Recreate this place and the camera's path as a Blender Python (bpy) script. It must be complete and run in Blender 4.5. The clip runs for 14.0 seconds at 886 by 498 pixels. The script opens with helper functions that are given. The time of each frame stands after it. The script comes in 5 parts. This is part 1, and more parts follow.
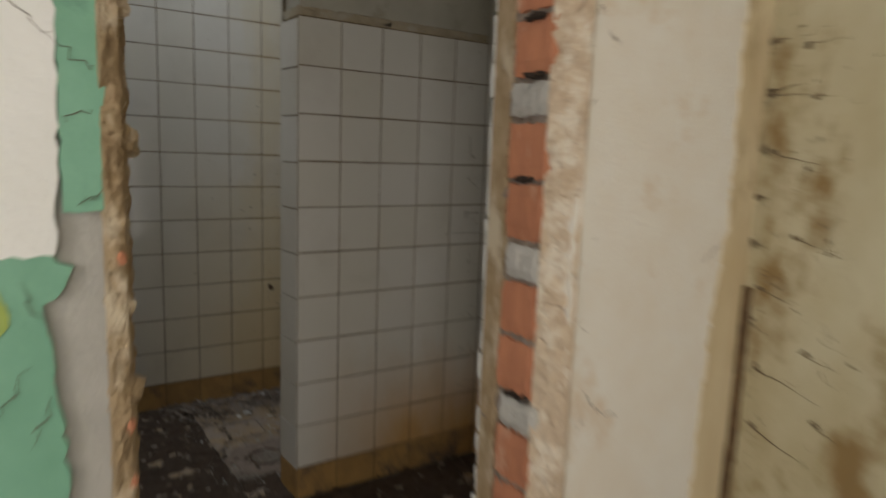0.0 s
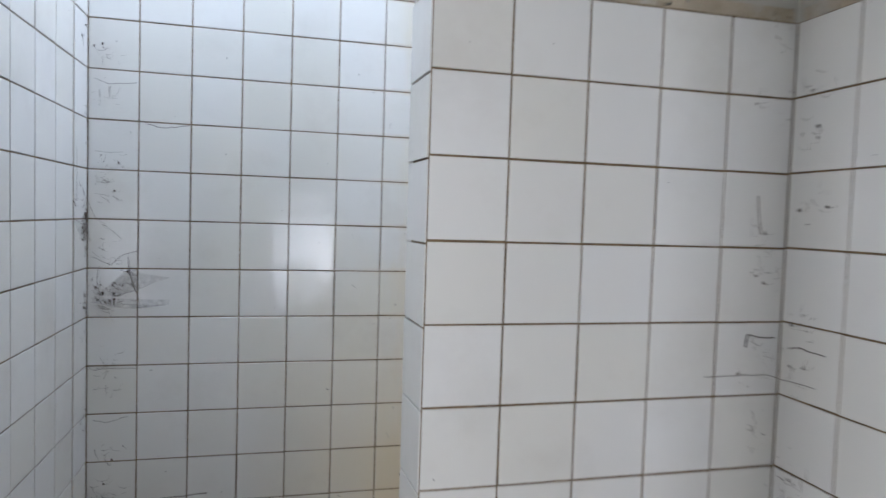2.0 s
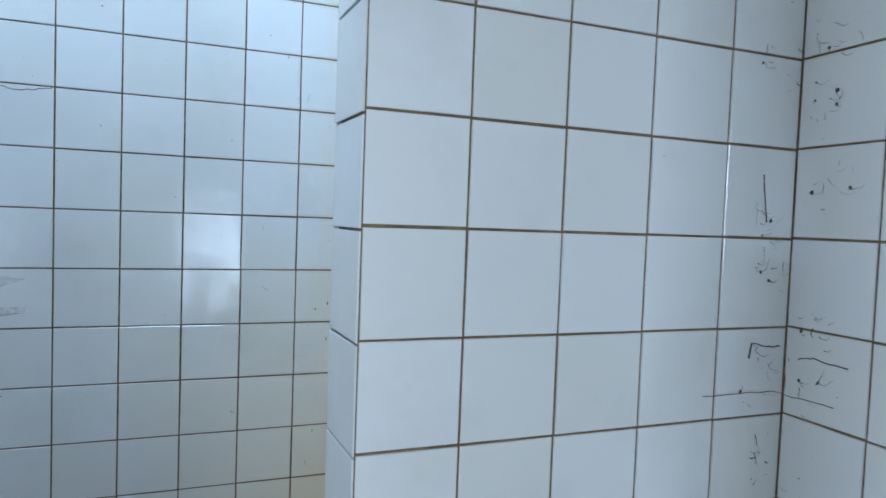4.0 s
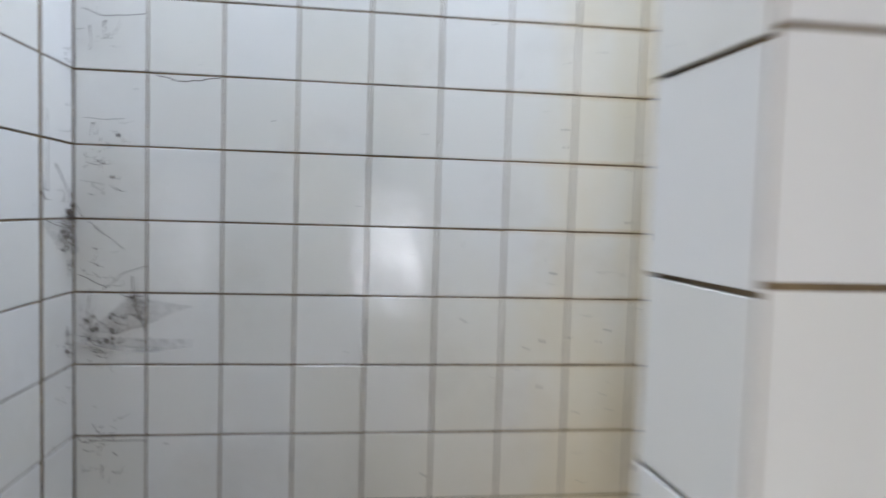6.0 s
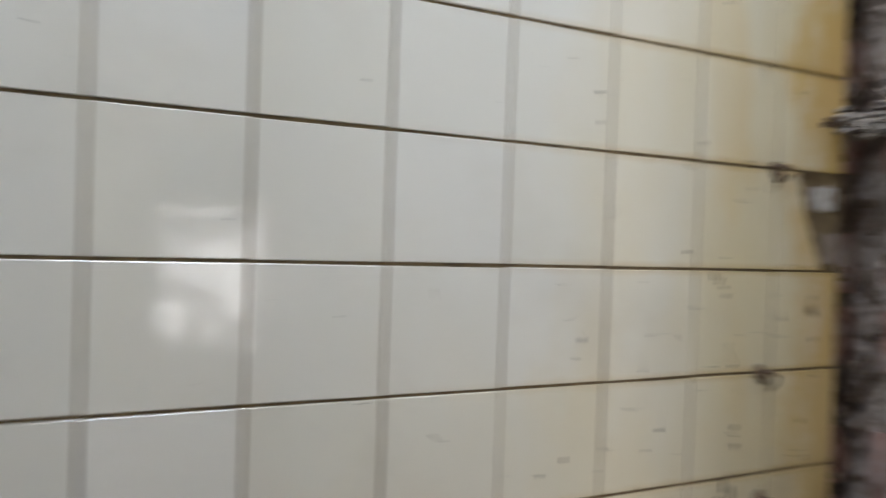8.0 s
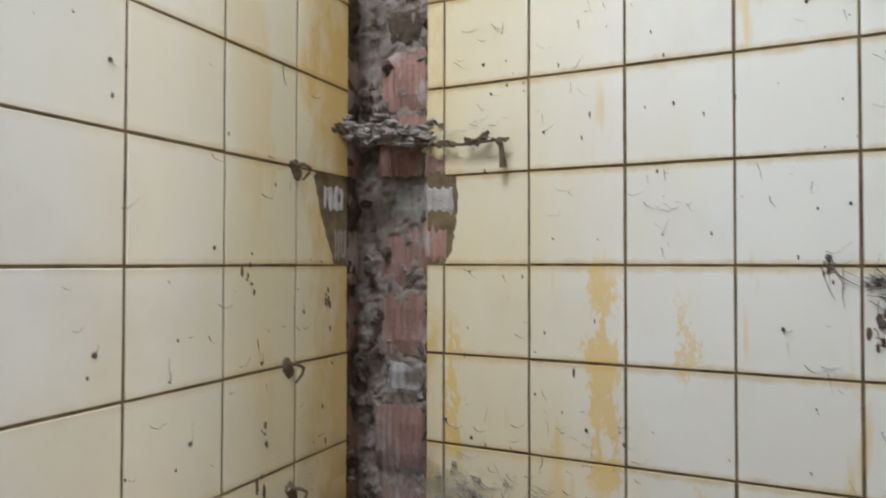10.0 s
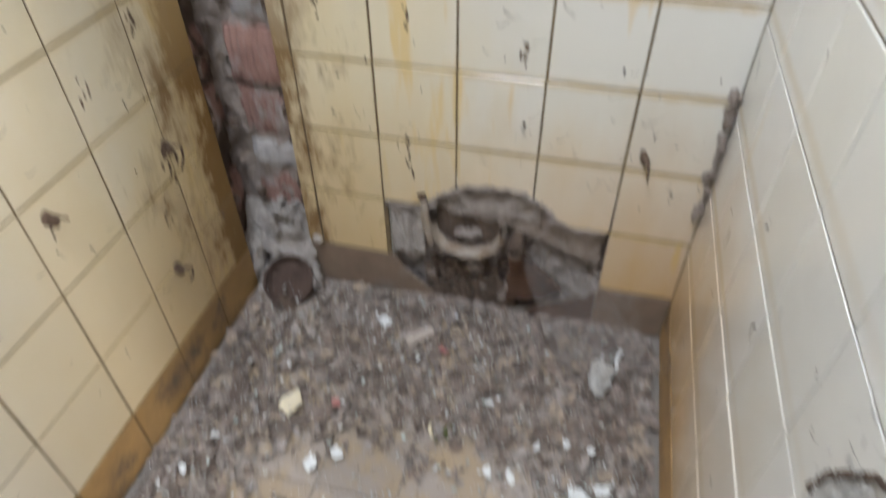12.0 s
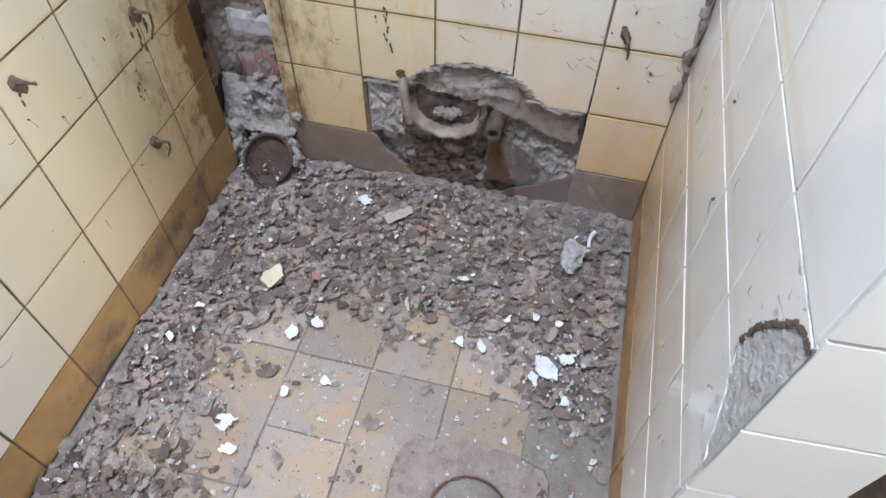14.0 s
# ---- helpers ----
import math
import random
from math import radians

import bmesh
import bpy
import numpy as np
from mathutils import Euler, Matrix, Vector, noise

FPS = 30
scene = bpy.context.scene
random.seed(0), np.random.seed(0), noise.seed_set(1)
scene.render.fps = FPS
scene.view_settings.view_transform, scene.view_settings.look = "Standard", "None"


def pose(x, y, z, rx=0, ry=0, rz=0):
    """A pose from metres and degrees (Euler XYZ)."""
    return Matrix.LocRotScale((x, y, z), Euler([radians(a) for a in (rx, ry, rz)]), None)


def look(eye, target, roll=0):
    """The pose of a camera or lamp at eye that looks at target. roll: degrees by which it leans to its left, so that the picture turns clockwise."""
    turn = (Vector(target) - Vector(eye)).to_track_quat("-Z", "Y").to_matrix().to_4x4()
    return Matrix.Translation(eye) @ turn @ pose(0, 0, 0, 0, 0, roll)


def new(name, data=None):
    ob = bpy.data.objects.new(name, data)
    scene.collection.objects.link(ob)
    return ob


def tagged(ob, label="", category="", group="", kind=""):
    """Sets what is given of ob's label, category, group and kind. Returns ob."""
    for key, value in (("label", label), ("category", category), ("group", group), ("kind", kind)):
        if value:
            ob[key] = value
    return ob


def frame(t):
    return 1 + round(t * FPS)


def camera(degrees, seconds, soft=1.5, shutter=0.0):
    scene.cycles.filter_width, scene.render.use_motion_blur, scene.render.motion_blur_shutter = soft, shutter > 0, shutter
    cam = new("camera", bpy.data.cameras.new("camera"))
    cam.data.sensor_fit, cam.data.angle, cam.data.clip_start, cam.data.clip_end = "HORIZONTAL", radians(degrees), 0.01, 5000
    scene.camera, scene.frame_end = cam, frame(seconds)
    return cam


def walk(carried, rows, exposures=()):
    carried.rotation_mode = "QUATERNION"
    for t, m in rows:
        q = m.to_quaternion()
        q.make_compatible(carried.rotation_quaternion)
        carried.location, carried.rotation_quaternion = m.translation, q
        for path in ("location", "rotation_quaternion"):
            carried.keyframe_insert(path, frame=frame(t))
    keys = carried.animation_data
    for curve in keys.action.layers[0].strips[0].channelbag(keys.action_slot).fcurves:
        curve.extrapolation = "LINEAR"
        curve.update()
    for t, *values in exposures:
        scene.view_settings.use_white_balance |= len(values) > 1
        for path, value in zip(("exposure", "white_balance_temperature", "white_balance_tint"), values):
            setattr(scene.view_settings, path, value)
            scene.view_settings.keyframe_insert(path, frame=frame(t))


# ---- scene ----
cam = camera(68.6, 14.0, soft=1.5, shutter=0.95)
walk(cam, [
    (0.0, pose(0.045, -3.116, 1.228, 81.65, -2.04, -33.49)),
    (0.3, pose(0.162, -2.954, 1.224, 83.23, -2.09, -30.39)),
    (0.5, pose(0.246, -2.851, 1.219, 83.93, -1.95, -29.07)),
    (1.0, pose(0.456, -2.608, 1.225, 85.69, -1.83, -22.38)),
    (1.2, pose(0.488, -2.509, 1.226, 85.98, -1.85, -19.80)),
    (1.5, pose(0.501, -2.374, 1.236, 86.50, -1.79, -17.34)),
    (2.0, pose(0.580, -2.204, 1.231, 87.17, -1.82, -13.94)),
    (2.5, pose(0.624, -2.111, 1.214, 87.51, -1.80, -10.33)),
    (3.0, pose(0.630, -1.979, 1.199, 87.65, -2.11, -18.08)),
    (3.2, pose(0.631, -1.952, 1.199, 87.65, -2.11, -21.18)),
    (5.3, pose(0.590, -1.726, 1.204, 86.82, -1.56, -20.15)),
    (5.5, pose(0.585, -1.662, 1.208, 86.67, -1.56, -15.75)),
    (5.9, pose(0.602, -1.478, 1.226, 86.68, -1.70, -8.28)),
    (6.5, pose(0.519, -1.179, 1.223, 87.67, -1.73, -0.32)),
    (7.0, pose(0.500, -0.983, 1.219, 87.97, -1.72, 2.83)),
    (7.5, pose(0.527, -0.820, 1.216, 88.72, -1.64, -6.78)),
    (8.0, pose(0.524, -0.705, 1.220, 89.22, -1.94, -23.06)),
    (8.5, pose(0.526, -0.643, 1.211, 90.69, -1.04, -44.64)),
    (8.7, pose(0.543, -0.651, 1.208, 91.26, -0.50, -50.64)),
    (10.8, pose(0.553, -0.633, 1.172, 84.49, 0.14, -71.74)),
    (11.0, pose(0.553, -0.633, 1.160, 77.99, 0.14, -72.64)),
    (11.5, pose(0.565, -0.664, 1.121, 62.07, 0.41, -74.69)),
    (12.0, pose(0.571, -0.691, 1.112, 47.19, 0.35, -76.11)),
    (12.5, pose(0.561, -0.729, 1.088, 42.54, 0.46, -76.16)),
    (13.0, pose(0.545, -0.715, 1.106, 39.44, -0.41, -76.56)),
    (13.5, pose(0.545, -0.723, 1.106, 38.02, -0.74, -76.16)),
    (14.0, pose(0.545, -0.724, 1.106, 37.79, -0.79, -76.10)),
], exposures=[
    (0.0, -1.45, 6800, 12), (0.5, -1.05, 6450, 14), (1.0, -0.55, 6250, 17), (1.5, -0.12, 6100, 21), (2.0, 0.42, 5450, 15), (2.5, 0.78, 4720, 8), (3.0, 0.65, 4450, 3), (3.3, 0.6, 4450, 3),
    (5.2, 0.34, 5250, 14), (6.0, 0.5, 5600, 15), (6.5, 0.58, 5750, 15), (7.5, 0.4, 5800, 15), (8.5, 0.5, 6400, 12), (11.0, 0.63, 6200, 14), (12.0, 1.26, 6100, 14), (12.6, 1.62, 5800, 16), (14.0, 1.62, 5600, 17)])

# ---- world, sun, window light ----
world = bpy.data.worlds.new("sky")
scene.world = world
world.use_nodes = True
wn = world.node_tree
sky = wn.nodes.new("ShaderNodeTexSky")
sky.sky_type, sky.sun_disc = 'NISHITA', False
sky.sun_elevation, sky.sun_rotation = radians(42), radians(107)
wn.links.new(sky.outputs[0], wn.nodes["Background"].inputs[0])
wn.nodes["Background"].inputs[1].default_value = 0.12
sun = new("sun", bpy.data.lights.new("sun", 'SUN'))
sun.data.energy, sun.data.angle, sun.data.color = 3.5, radians(0.5), (1.0, 0.94, 0.85)
sun.matrix_world = look((10, -3, 9.3), (0, 0, 0))


def window_light(name, eye, target, w, h, watts, colour):
    lamp = new(name, bpy.data.lights.new(name, 'AREA'))
    lamp.data.shape, lamp.data.size, lamp.data.size_y = 'RECTANGLE', w, h
    lamp.data.energy, lamp.data.color = watts, colour
    lamp.matrix_world = look(eye, target)
    return lamp


# fill lamp in an assumed hatch, placed to balance the stall walls
window_light("roof_fill", (0.52, -0.27, 2.90), (0.52, -0.27, 0.0), 0.66, 0.42, 25, (0.84, 0.92, 1.0))
# fill lamp in an added west opening, to brighten hall and outer stall
window_light("fill_hall_west", (-2.30, -4.00, 1.45), (0.4, -2.6, 1.2), 1.15, 1.05, 92, (1.0, 0.97, 0.92))
# fill lamp for limewash and partition; set west to stay out of reflections
window_light("fill_hall_south", (-0.88, -5.25, 1.45), (0.7, -2.2, 1.2), 1.0, 1.0, 86, (1.0, 0.97, 0.92))
window_light("skylight_door", (0.95, -5.65, 0.80), (0.90, -2.2, 0.9), 1.1, 1.3, 34, (1.0, 0.95, 0.88))

# ---- materials ----


def nodes_of(name):
    m = bpy.data.materials.new(name)
    m.use_nodes = True
    nt = m.node_tree
    return m, nt, nt.nodes["Principled BSDF"]


def nd(nt, kind, **kw):
    n = nt.nodes.new(kind)
    for k, v in kw.items():
        if k in ("operation", "blend_type", "data_type", "interpolation_type", "noise_dimensions", "feature"):
            if k == "operation":
                n.operation = v
            elif k == "blend_type":
                n.blend_type = v
            elif k == "data_type":
                n.data_type = v
            elif k == "feature":
                n.feature = v
        else:
            n.inputs[k.replace("_", " ")].default_value = v
    return n


def noise_of(nt, scale, detail=4.0, rough=0.55, stretch=(1, 1, 1), shift=0.0):
    geo = nd(nt, "ShaderNodeNewGeometry")
    mp = nd(nt, "ShaderNodeMapping")
    mp.inputs["Scale"].default_value = stretch
    mp.inputs["Location"].default_value = (shift, shift * 1.7, shift * 0.6)
    nt.links.new(geo.outputs["Position"], mp.inputs["Vector"])
    n = nd(nt, "ShaderNodeTexNoise", Scale=scale, Detail=detail, Roughness=rough)
    nt.links.new(mp.outputs[0], n.inputs["Vector"])
    return n.outputs["Fac"]


def ramp(nt, fac, lo, hi):
    n = nd(nt, "ShaderNodeMapRange")
    n.inputs["From Min"].default_value, n.inputs["From Max"].default_value = lo, hi
    nt.links.new(fac, n.inputs["Value"])
    return n.outputs[0]


def mixc(nt, fac, a, b):
    n = nd(nt, "ShaderNodeMix", data_type='RGBA')
    for sock, val in ((n.inputs[0], fac), (n.inputs[6], a), (n.inputs[7], b)):
        if isinstance(val, (int, float)):
            sock.default_value = val
        elif isinstance(val, (tuple, list)):
            sock.default_value = (*val, 1.0) if len(val) == 3 else val
        else:
            nt.links.new(val, sock)
    return n.outputs[2]


def calc(nt, op, a, b=0.0):
    n = nd(nt, "ShaderNodeMath", operation=op)
    for sock, val in ((n.inputs[0], a), (n.inputs[1], b)):
        if isinstance(val, (int, float)):
            sock.default_value = val
        else:
            nt.links.new(val, sock)
    return n.outputs[0]


def bump(nt, bsdf, height, dist, strength=1.0):
    b = nd(nt, "ShaderNodeBump", Strength=strength, Distance=dist)
    nt.links.new(height, b.inputs["Height"])
    nt.links.new(b.outputs[0], bsdf.inputs["Normal"])


def surface(name, c1, c2, scale, rough, c3=None, c3_scale=2.0, c3_from=0.55, grain=90, relief=0.002, stretch=(1, 1, 1), vary=0.0):
    """A matt surface: two colours in fine grain, a third in larger stains, and relief."""
    m, nt, bsdf = nodes_of(name)
    col = mixc(nt, ramp(nt, noise_of(nt, scale, 5, 0.6, stretch), 0.35, 0.65), c1, c2)
    if c3:
        col = mixc(nt, ramp(nt, noise_of(nt, c3_scale, 6, 0.65, stretch, 3.1), c3_from, c3_from + 0.12), col, c3)
    if vary:
        info = nd(nt, "ShaderNodeObjectInfo")
        hsv = nd(nt, "ShaderNodeHueSaturation")
        nt.links.new(ramp(nt, info.outputs["Random"], 0, 1), hsv.inputs["Value"])
        rr = nd(nt, "ShaderNodeMapRange")
        rr.inputs["To Min"].default_value, rr.inputs["To Max"].default_value = 1 - vary, 1 + vary
        nt.links.new(info.outputs["Random"], rr.inputs["Value"])
        nt.links.new(rr.outputs[0], hsv.inputs["Value"])
        nt.links.new(col, hsv.inputs["Color"])
        col = hsv.outputs[0]
    nt.links.new(col, bsdf.inputs["Base Color"])
    bsdf.inputs["Roughness"].default_value = rough
    bump(nt, bsdf, noise_of(nt, grain, 6, 0.7, stretch), relief)
    return m


def island_surface(name, colours, rough, relief=0.001):
    """For heaps of small pieces in one mesh: each piece takes a colour of its own."""
    m, nt, bsdf = nodes_of(name)
    geo = nd(nt, "ShaderNodeNewGeometry")
    cr = nd(nt, "ShaderNodeValToRGB")
    cr.color_ramp.interpolation = 'CONSTANT'
    els = cr.color_ramp.elements
    while len(els) < len(colours):
        els.new(0.5)
    for k, c in enumerate(colours):
        els[k].position, els[k].color = k / len(colours), (*c, 1)
    nt.links.new(geo.outputs["Random Per Island"], cr.inputs[0])
    col = mixc(nt, ramp(nt, noise_of(nt, 60, 4), 0.4, 0.75), cr.outputs[0], (0.10, 0.085, 0.07))
    nt.links.new(col, bsdf.inputs["Base Color"])
    bsdf.inputs["Roughness"].default_value = rough
    bump(nt, bsdf, noise_of(nt, 160, 4), relief)
    return m


def glazed(name, clean, stained):
    """Old glazed wall tile: cream glaze, crazed and dusty, with rust-yellow seepage round the broken corner chase."""
    m, nt, bsdf = nodes_of(name)
    info = nd(nt, "ShaderNodeObjectInfo")
    geo = nd(nt, "ShaderNodeNewGeometry")
    sep = nd(nt, "ShaderNodeSeparateXYZ")
    nt.links.new(geo.outputs["Position"], sep.inputs[0])
    base = mixc(nt, info.outputs["Random"], clean, tuple(c * f for c, f in zip(clean, (0.95, 0.94, 0.90))))
    # seepage: nearer the chase and the floor of the inner stall
    dx = calc(nt, 'SUBTRACT', 1.56, sep.outputs[0])
    dy = calc(nt, 'MULTIPLY', sep.outputs[1], -1.0)
    near = calc(nt, 'SQRT', calc(nt, 'ADD', calc(nt, 'MULTIPLY', dx, dx), calc(nt, 'MULTIPLY', dy, dy)))
    wob = noise_of(nt, 5.0, 5, 0.6, (1, 1, 0.35))
    reach = calc(nt, 'ADD', near, calc(nt, 'MULTIPLY', calc(nt, 'SUBTRACT', wob, 0.5), 0.9))
    seep = nd(nt, "ShaderNodeMapRange")
    seep.inputs["From Min"].default_value, seep.inputs["From Max"].default_value = 0.64, 0.03
    nt.links.new(reach, seep.inputs["Value"])
    inner = ramp(nt, sep.outputs[1], -0.95, -0.90)
    amount = calc(nt, 'MULTIPLY', calc(nt, 'MULTIPLY', seep.outputs[0], inner), 0.62)
    col = mixc(nt, amount, base, stained)
    # low seepage over the foot of the walls
    low = calc(nt, 'ADD', sep.outputs[2], calc(nt, 'MULTIPLY', wob, 0.5))
    foot = nd(nt, "ShaderNodeMapRange")
    foot.inputs["From Min"].default_value, foot.inputs["From Max"].default_value = 0.80, 0.34
    nt.links.new(low, foot.inputs["Value"])
    footin = calc(nt, 'MULTIPLY', calc(nt, 'MULTIPLY', foot.outputs[0], ramp(nt, sep.outputs[0], 0.85, 1.25)), 0.88)
    col = mixc(nt, footin, col, (0.56, 0.31, 0.08))
    # yellow runs
    run = ramp(nt, noise_of(nt, 8.0, 4, 0.65, (1, 1, 0.16), 7.0), 0.58, 0.64)
    runin = calc(nt, 'MULTIPLY', calc(nt, 'MULTIPLY', run, ramp(nt, sep.outputs[0], 1.2, 1.45)), calc(nt, 'MULTIPLY', inner, 0.7))
    col = mixc(nt, runin, col, (0.68, 0.43, 0.08))
    # brown crust beside the chase
    crust = ramp(nt, calc(nt, 'ADD', calc(nt, 'MULTIPLY', near, -1.15), noise_of(nt, 11.0, 7, 0.72, (1, 1, 0.5))), 0.24, 0.40)
    rim = ramp(nt, calc(nt, 'ADD', calc(nt, 'MULTIPLY', near, -3.0), noise_of(nt, 9.0, 6, 0.7, (1, 1, 0.5), 4.0)), 0.05, 0.22)
    col = mixc(nt, calc(nt, 'MULTIPLY', calc(nt, 'MULTIPLY', rim, inner), 0.7), col, (0.60, 0.37, 0.08))
    lowdown = nd(nt, "ShaderNodeMapRange")
    lowdown.inputs["From Min"].default_value, lowdown.inputs["From Max"].default_value = 0.95, 0.55
    nt.links.new(sep.outputs[2], lowdown.inputs["Value"])
    crust = calc(nt, 'MULTIPLY', crust, lowdown.outputs[0])
    # ochre seepage along the level joints
    course = calc(nt, 'FRACT', calc(nt, 'DIVIDE', calc(nt, 'SUBTRACT', sep.outputs[2], 0.120), 0.153))
    edge = calc(nt, 'MINIMUM', course, calc(nt, 'SUBTRACT', 1.0, course))
    halo = nd(nt, "ShaderNodeMapRange")
    halo.inputs["From Min"].default_value, halo.inputs["From Max"].default_value = 0.075, 0.015
    nt.links.new(calc(nt, 'ADD', edge, calc(nt, 'MULTIPLY', calc(nt, 'SUBTRACT', noise_of(nt, 30.0, 5, 0.7, (1, 1, 1), 6.0), 0.5), 0.12)), halo.inputs["Value"])
    haloin = calc(nt, 'MULTIPLY', calc(nt, 'MULTIPLY', halo.outputs[0], ramp(nt, sep.outputs[0], 0.75, 1.4)), calc(nt, 'MULTIPLY', inner, 0.6))
    col = mixc(nt, haloin, col, (0.50, 0.33, 0.10))
    # broad cream ageing low in the inner stall, and two rust runs down its back wall
    age = nd(nt, "ShaderNodeMapRange")
    age.inputs["From Min"].default_value, age.inputs["From Max"].default_value = 1.25, 0.45
    nt.links.new(calc(nt, 'ADD', sep.outputs[2], calc(nt, 'MULTIPLY', calc(nt, 'SUBTRACT', wob, 0.5), 0.8)), age.inputs["Value"])
    agein = calc(nt, 'MULTIPLY', calc(nt, 'MULTIPLY', age.outputs[0], ramp(nt, sep.outputs[0], 0.45, 0.95)), calc(nt, 'MULTIPLY', ramp(nt, sep.outputs[1], -1.1, -0.2), 0.62))
    col = mixc(nt, agein, col, (0.70, 0.585, 0.36))
    back = ramp(nt, sep.outputs[0], 1.54, 1.55)
    fray = calc(nt, 'MULTIPLY', calc(nt, 'SUBTRACT', noise_of(nt, 34.0, 6, 0.75, (1, 1, 0.5), 5.0), 0.5), 0.15)
    for yc, half, z0, z1, force in ((-0.432, 0.020, 0.82, 1.22, 0.6), (-0.572, 0.010, 0.76, 0.88, 0.75), (-0.552, 0.008, 1.0, 1.16, 0.5), (-0.175, 0.014, 0.85, 1.12, 0.6)):
        off = calc(nt, 'ABSOLUTE', calc(nt, 'ADD', calc(nt, 'SUBTRACT', sep.outputs[1], yc), fray))
        wide = nd(nt, "ShaderNodeMapRange")
        wide.inputs["From Min"].default_value, wide.inputs["From Max"].default_value = half, half * 0.5
        nt.links.new(off, wide.inputs["Value"])
        zz = calc(nt, 'ADD', sep.outputs[2], calc(nt, 'MULTIPLY', fray, 1.2))
        tall = calc(nt, 'MULTIPLY', ramp(nt, zz, z0, z0 + 0.03), calc(nt, 'SUBTRACT', 1.0, ramp(nt, zz, z1 - 0.05, z1)))
        col = mixc(nt, calc(nt, 'MULTIPLY', calc(nt, 'MULTIPLY', wide.outputs[0], tall), calc(nt, 'MULTIPLY', back, force)), col, (0.70, 0.44, 0.07))
    col = mixc(nt, calc(nt, 'MULTIPLY', calc(nt, 'MULTIPLY', crust, inner), 0.85), col, (0.17, 0.082, 0.022))
    # grime and fly specks
    grime = ramp(nt, noise_of(nt, 3.2, 6, 0.65, (1, 1, 1), 2.0), 0.52, 0.80)
    col = mixc(nt, calc(nt, 'MULTIPLY', grime, 0.22), col, (0.36, 0.31, 0.24))
    speck = ramp(nt, noise_of(nt, 75, 2, 0.4, (1, 1, 1), 9.0), 0.80, 0.815)
    col = mixc(nt, calc(nt, 'MULTIPLY', speck, 0.75), col, (0.07, 0.055, 0.045))
    nt.links.new(col, bsdf.inputs["Base Color"])
    dust = noise_of(nt, 14, 5, 0.6)
    rr = nd(nt, "ShaderNodeMapRange")
    rr.inputs["To Min"].default_value, rr.inputs["To Max"].default_value = 0.035, 0.11
    nt.links.new(dust, rr.inputs["Value"])
    dull = calc(nt, 'MULTIPLY', calc(nt, 'MULTIPLY', crust, inner), 0.9)
    nt.links.new(calc(nt, 'MAXIMUM', rr.outputs[0], dull), bsdf.inputs["Roughness"])
    nt.links.new(calc(nt, 'SUBTRACT', 0.5, calc(nt, 'MULTIPLY', dull, 0.5)), bsdf.inputs["Specular IOR Level"])
    bump(nt, bsdf, noise_of(nt, 22, 2, 0.4), 0.0006, 0.5)
    return m


BRICKDUST = surface("brick_dust", (0.33, 0.27, 0.23), (0.25, 0.20, 0.17), 40, 0.95, (0.16, 0.12, 0.10), 22, 0.55, 120, 0.004)
# dark brown crust; in the socket the same colour stands for shade
CRUSTSHADE = surface("dark_brown_crust_and_shade", (0.17, 0.115, 0.08), (0.10, 0.07, 0.05), 40, 0.95, (0.26, 0.22, 0.18), 24, 0.6, 110, 0.010)
DARKDIRT = surface("dark_brown_soil", (0.075, 0.05, 0.036), (0.11, 0.078, 0.056), 22, 0.95, (0.15, 0.11, 0.085), 14, 0.62, 90, 0.010)
TILE = glazed("glazed_tile", (0.74, 0.73, 0.70), (0.68, 0.53, 0.22))
SKIRT = surface("brown_skirting_tile", (0.44, 0.27, 0.10), (0.33, 0.20, 0.08), 14, 0.45, (0.15, 0.105, 0.07), 7, 0.53, 60, 0.0008, vary=0.12)
FLOORTILE = surface("ochre_floor_tile", (0.39, 0.285, 0.17), (0.35, 0.275, 0.20), 6, 0.8, (0.335, 0.28, 0.235), 10, 0.44, 120, 0.001, vary=0.14)
GROUT = surface("ochre_stained_grout", (0.12, 0.083, 0.045), (0.23, 0.165, 0.085), 30, 0.95, None, grain=200, relief=0.002)
DARKSKIRT = surface("dark_red_brown_skirting_tile", (0.15, 0.088, 0.06), (0.11, 0.068, 0.05), 14, 0.6, (0.21, 0.17, 0.145), 11, 0.55, 60, 0.0008)
WORNSKIRT = surface("dusty_brown_skirting_tile", (0.25, 0.18, 0.125), (0.19, 0.135, 0.095), 14, 0.6, (0.26, 0.215, 0.175), 9, 0.52, 60, 0.0008)
ASH = surface("ash_grey_mortar", (0.50, 0.455, 0.41), (0.38, 0.335, 0.295), 60, 0.95, (0.20, 0.15, 0.115), 26, 0.60, 120, 0.008)
HOLEMORTAR = surface("dusty_grey_mortar", (0.42, 0.365, 0.325), (0.32, 0.27, 0.235), 40, 0.95, (0.17, 0.12, 0.09), 20, 0.58, 120, 0.008)
DUSTBLOCK = surface("dusty_grey_block", (0.50, 0.475, 0.455), (0.38, 0.35, 0.33), 24, 0.95, (0.22, 0.17, 0.14), 16, 0.56, 130, 0.004, vary=0.15)
DIRT = surface("floor_dirt", (0.21, 0.18, 0.15), (0.27, 0.235, 0.20), 25, 0.95, (0.33, 0.30, 0.265), 12, 0.58, 120, 0.004)
MORTAR = surface("grey_mortar", (0.40, 0.335, 0.29), (0.28, 0.225, 0.185), 45, 0.95, (0.13, 0.09, 0.06), 17, 0.56, 110, 0.010)
PALE_MORTAR = surface("pale_mortar", (0.64, 0.62, 0.58), (0.48, 0.46, 0.42), 70, 0.95, (0.30, 0.27, 0.23), 45, 0.60, 170, 0.008)
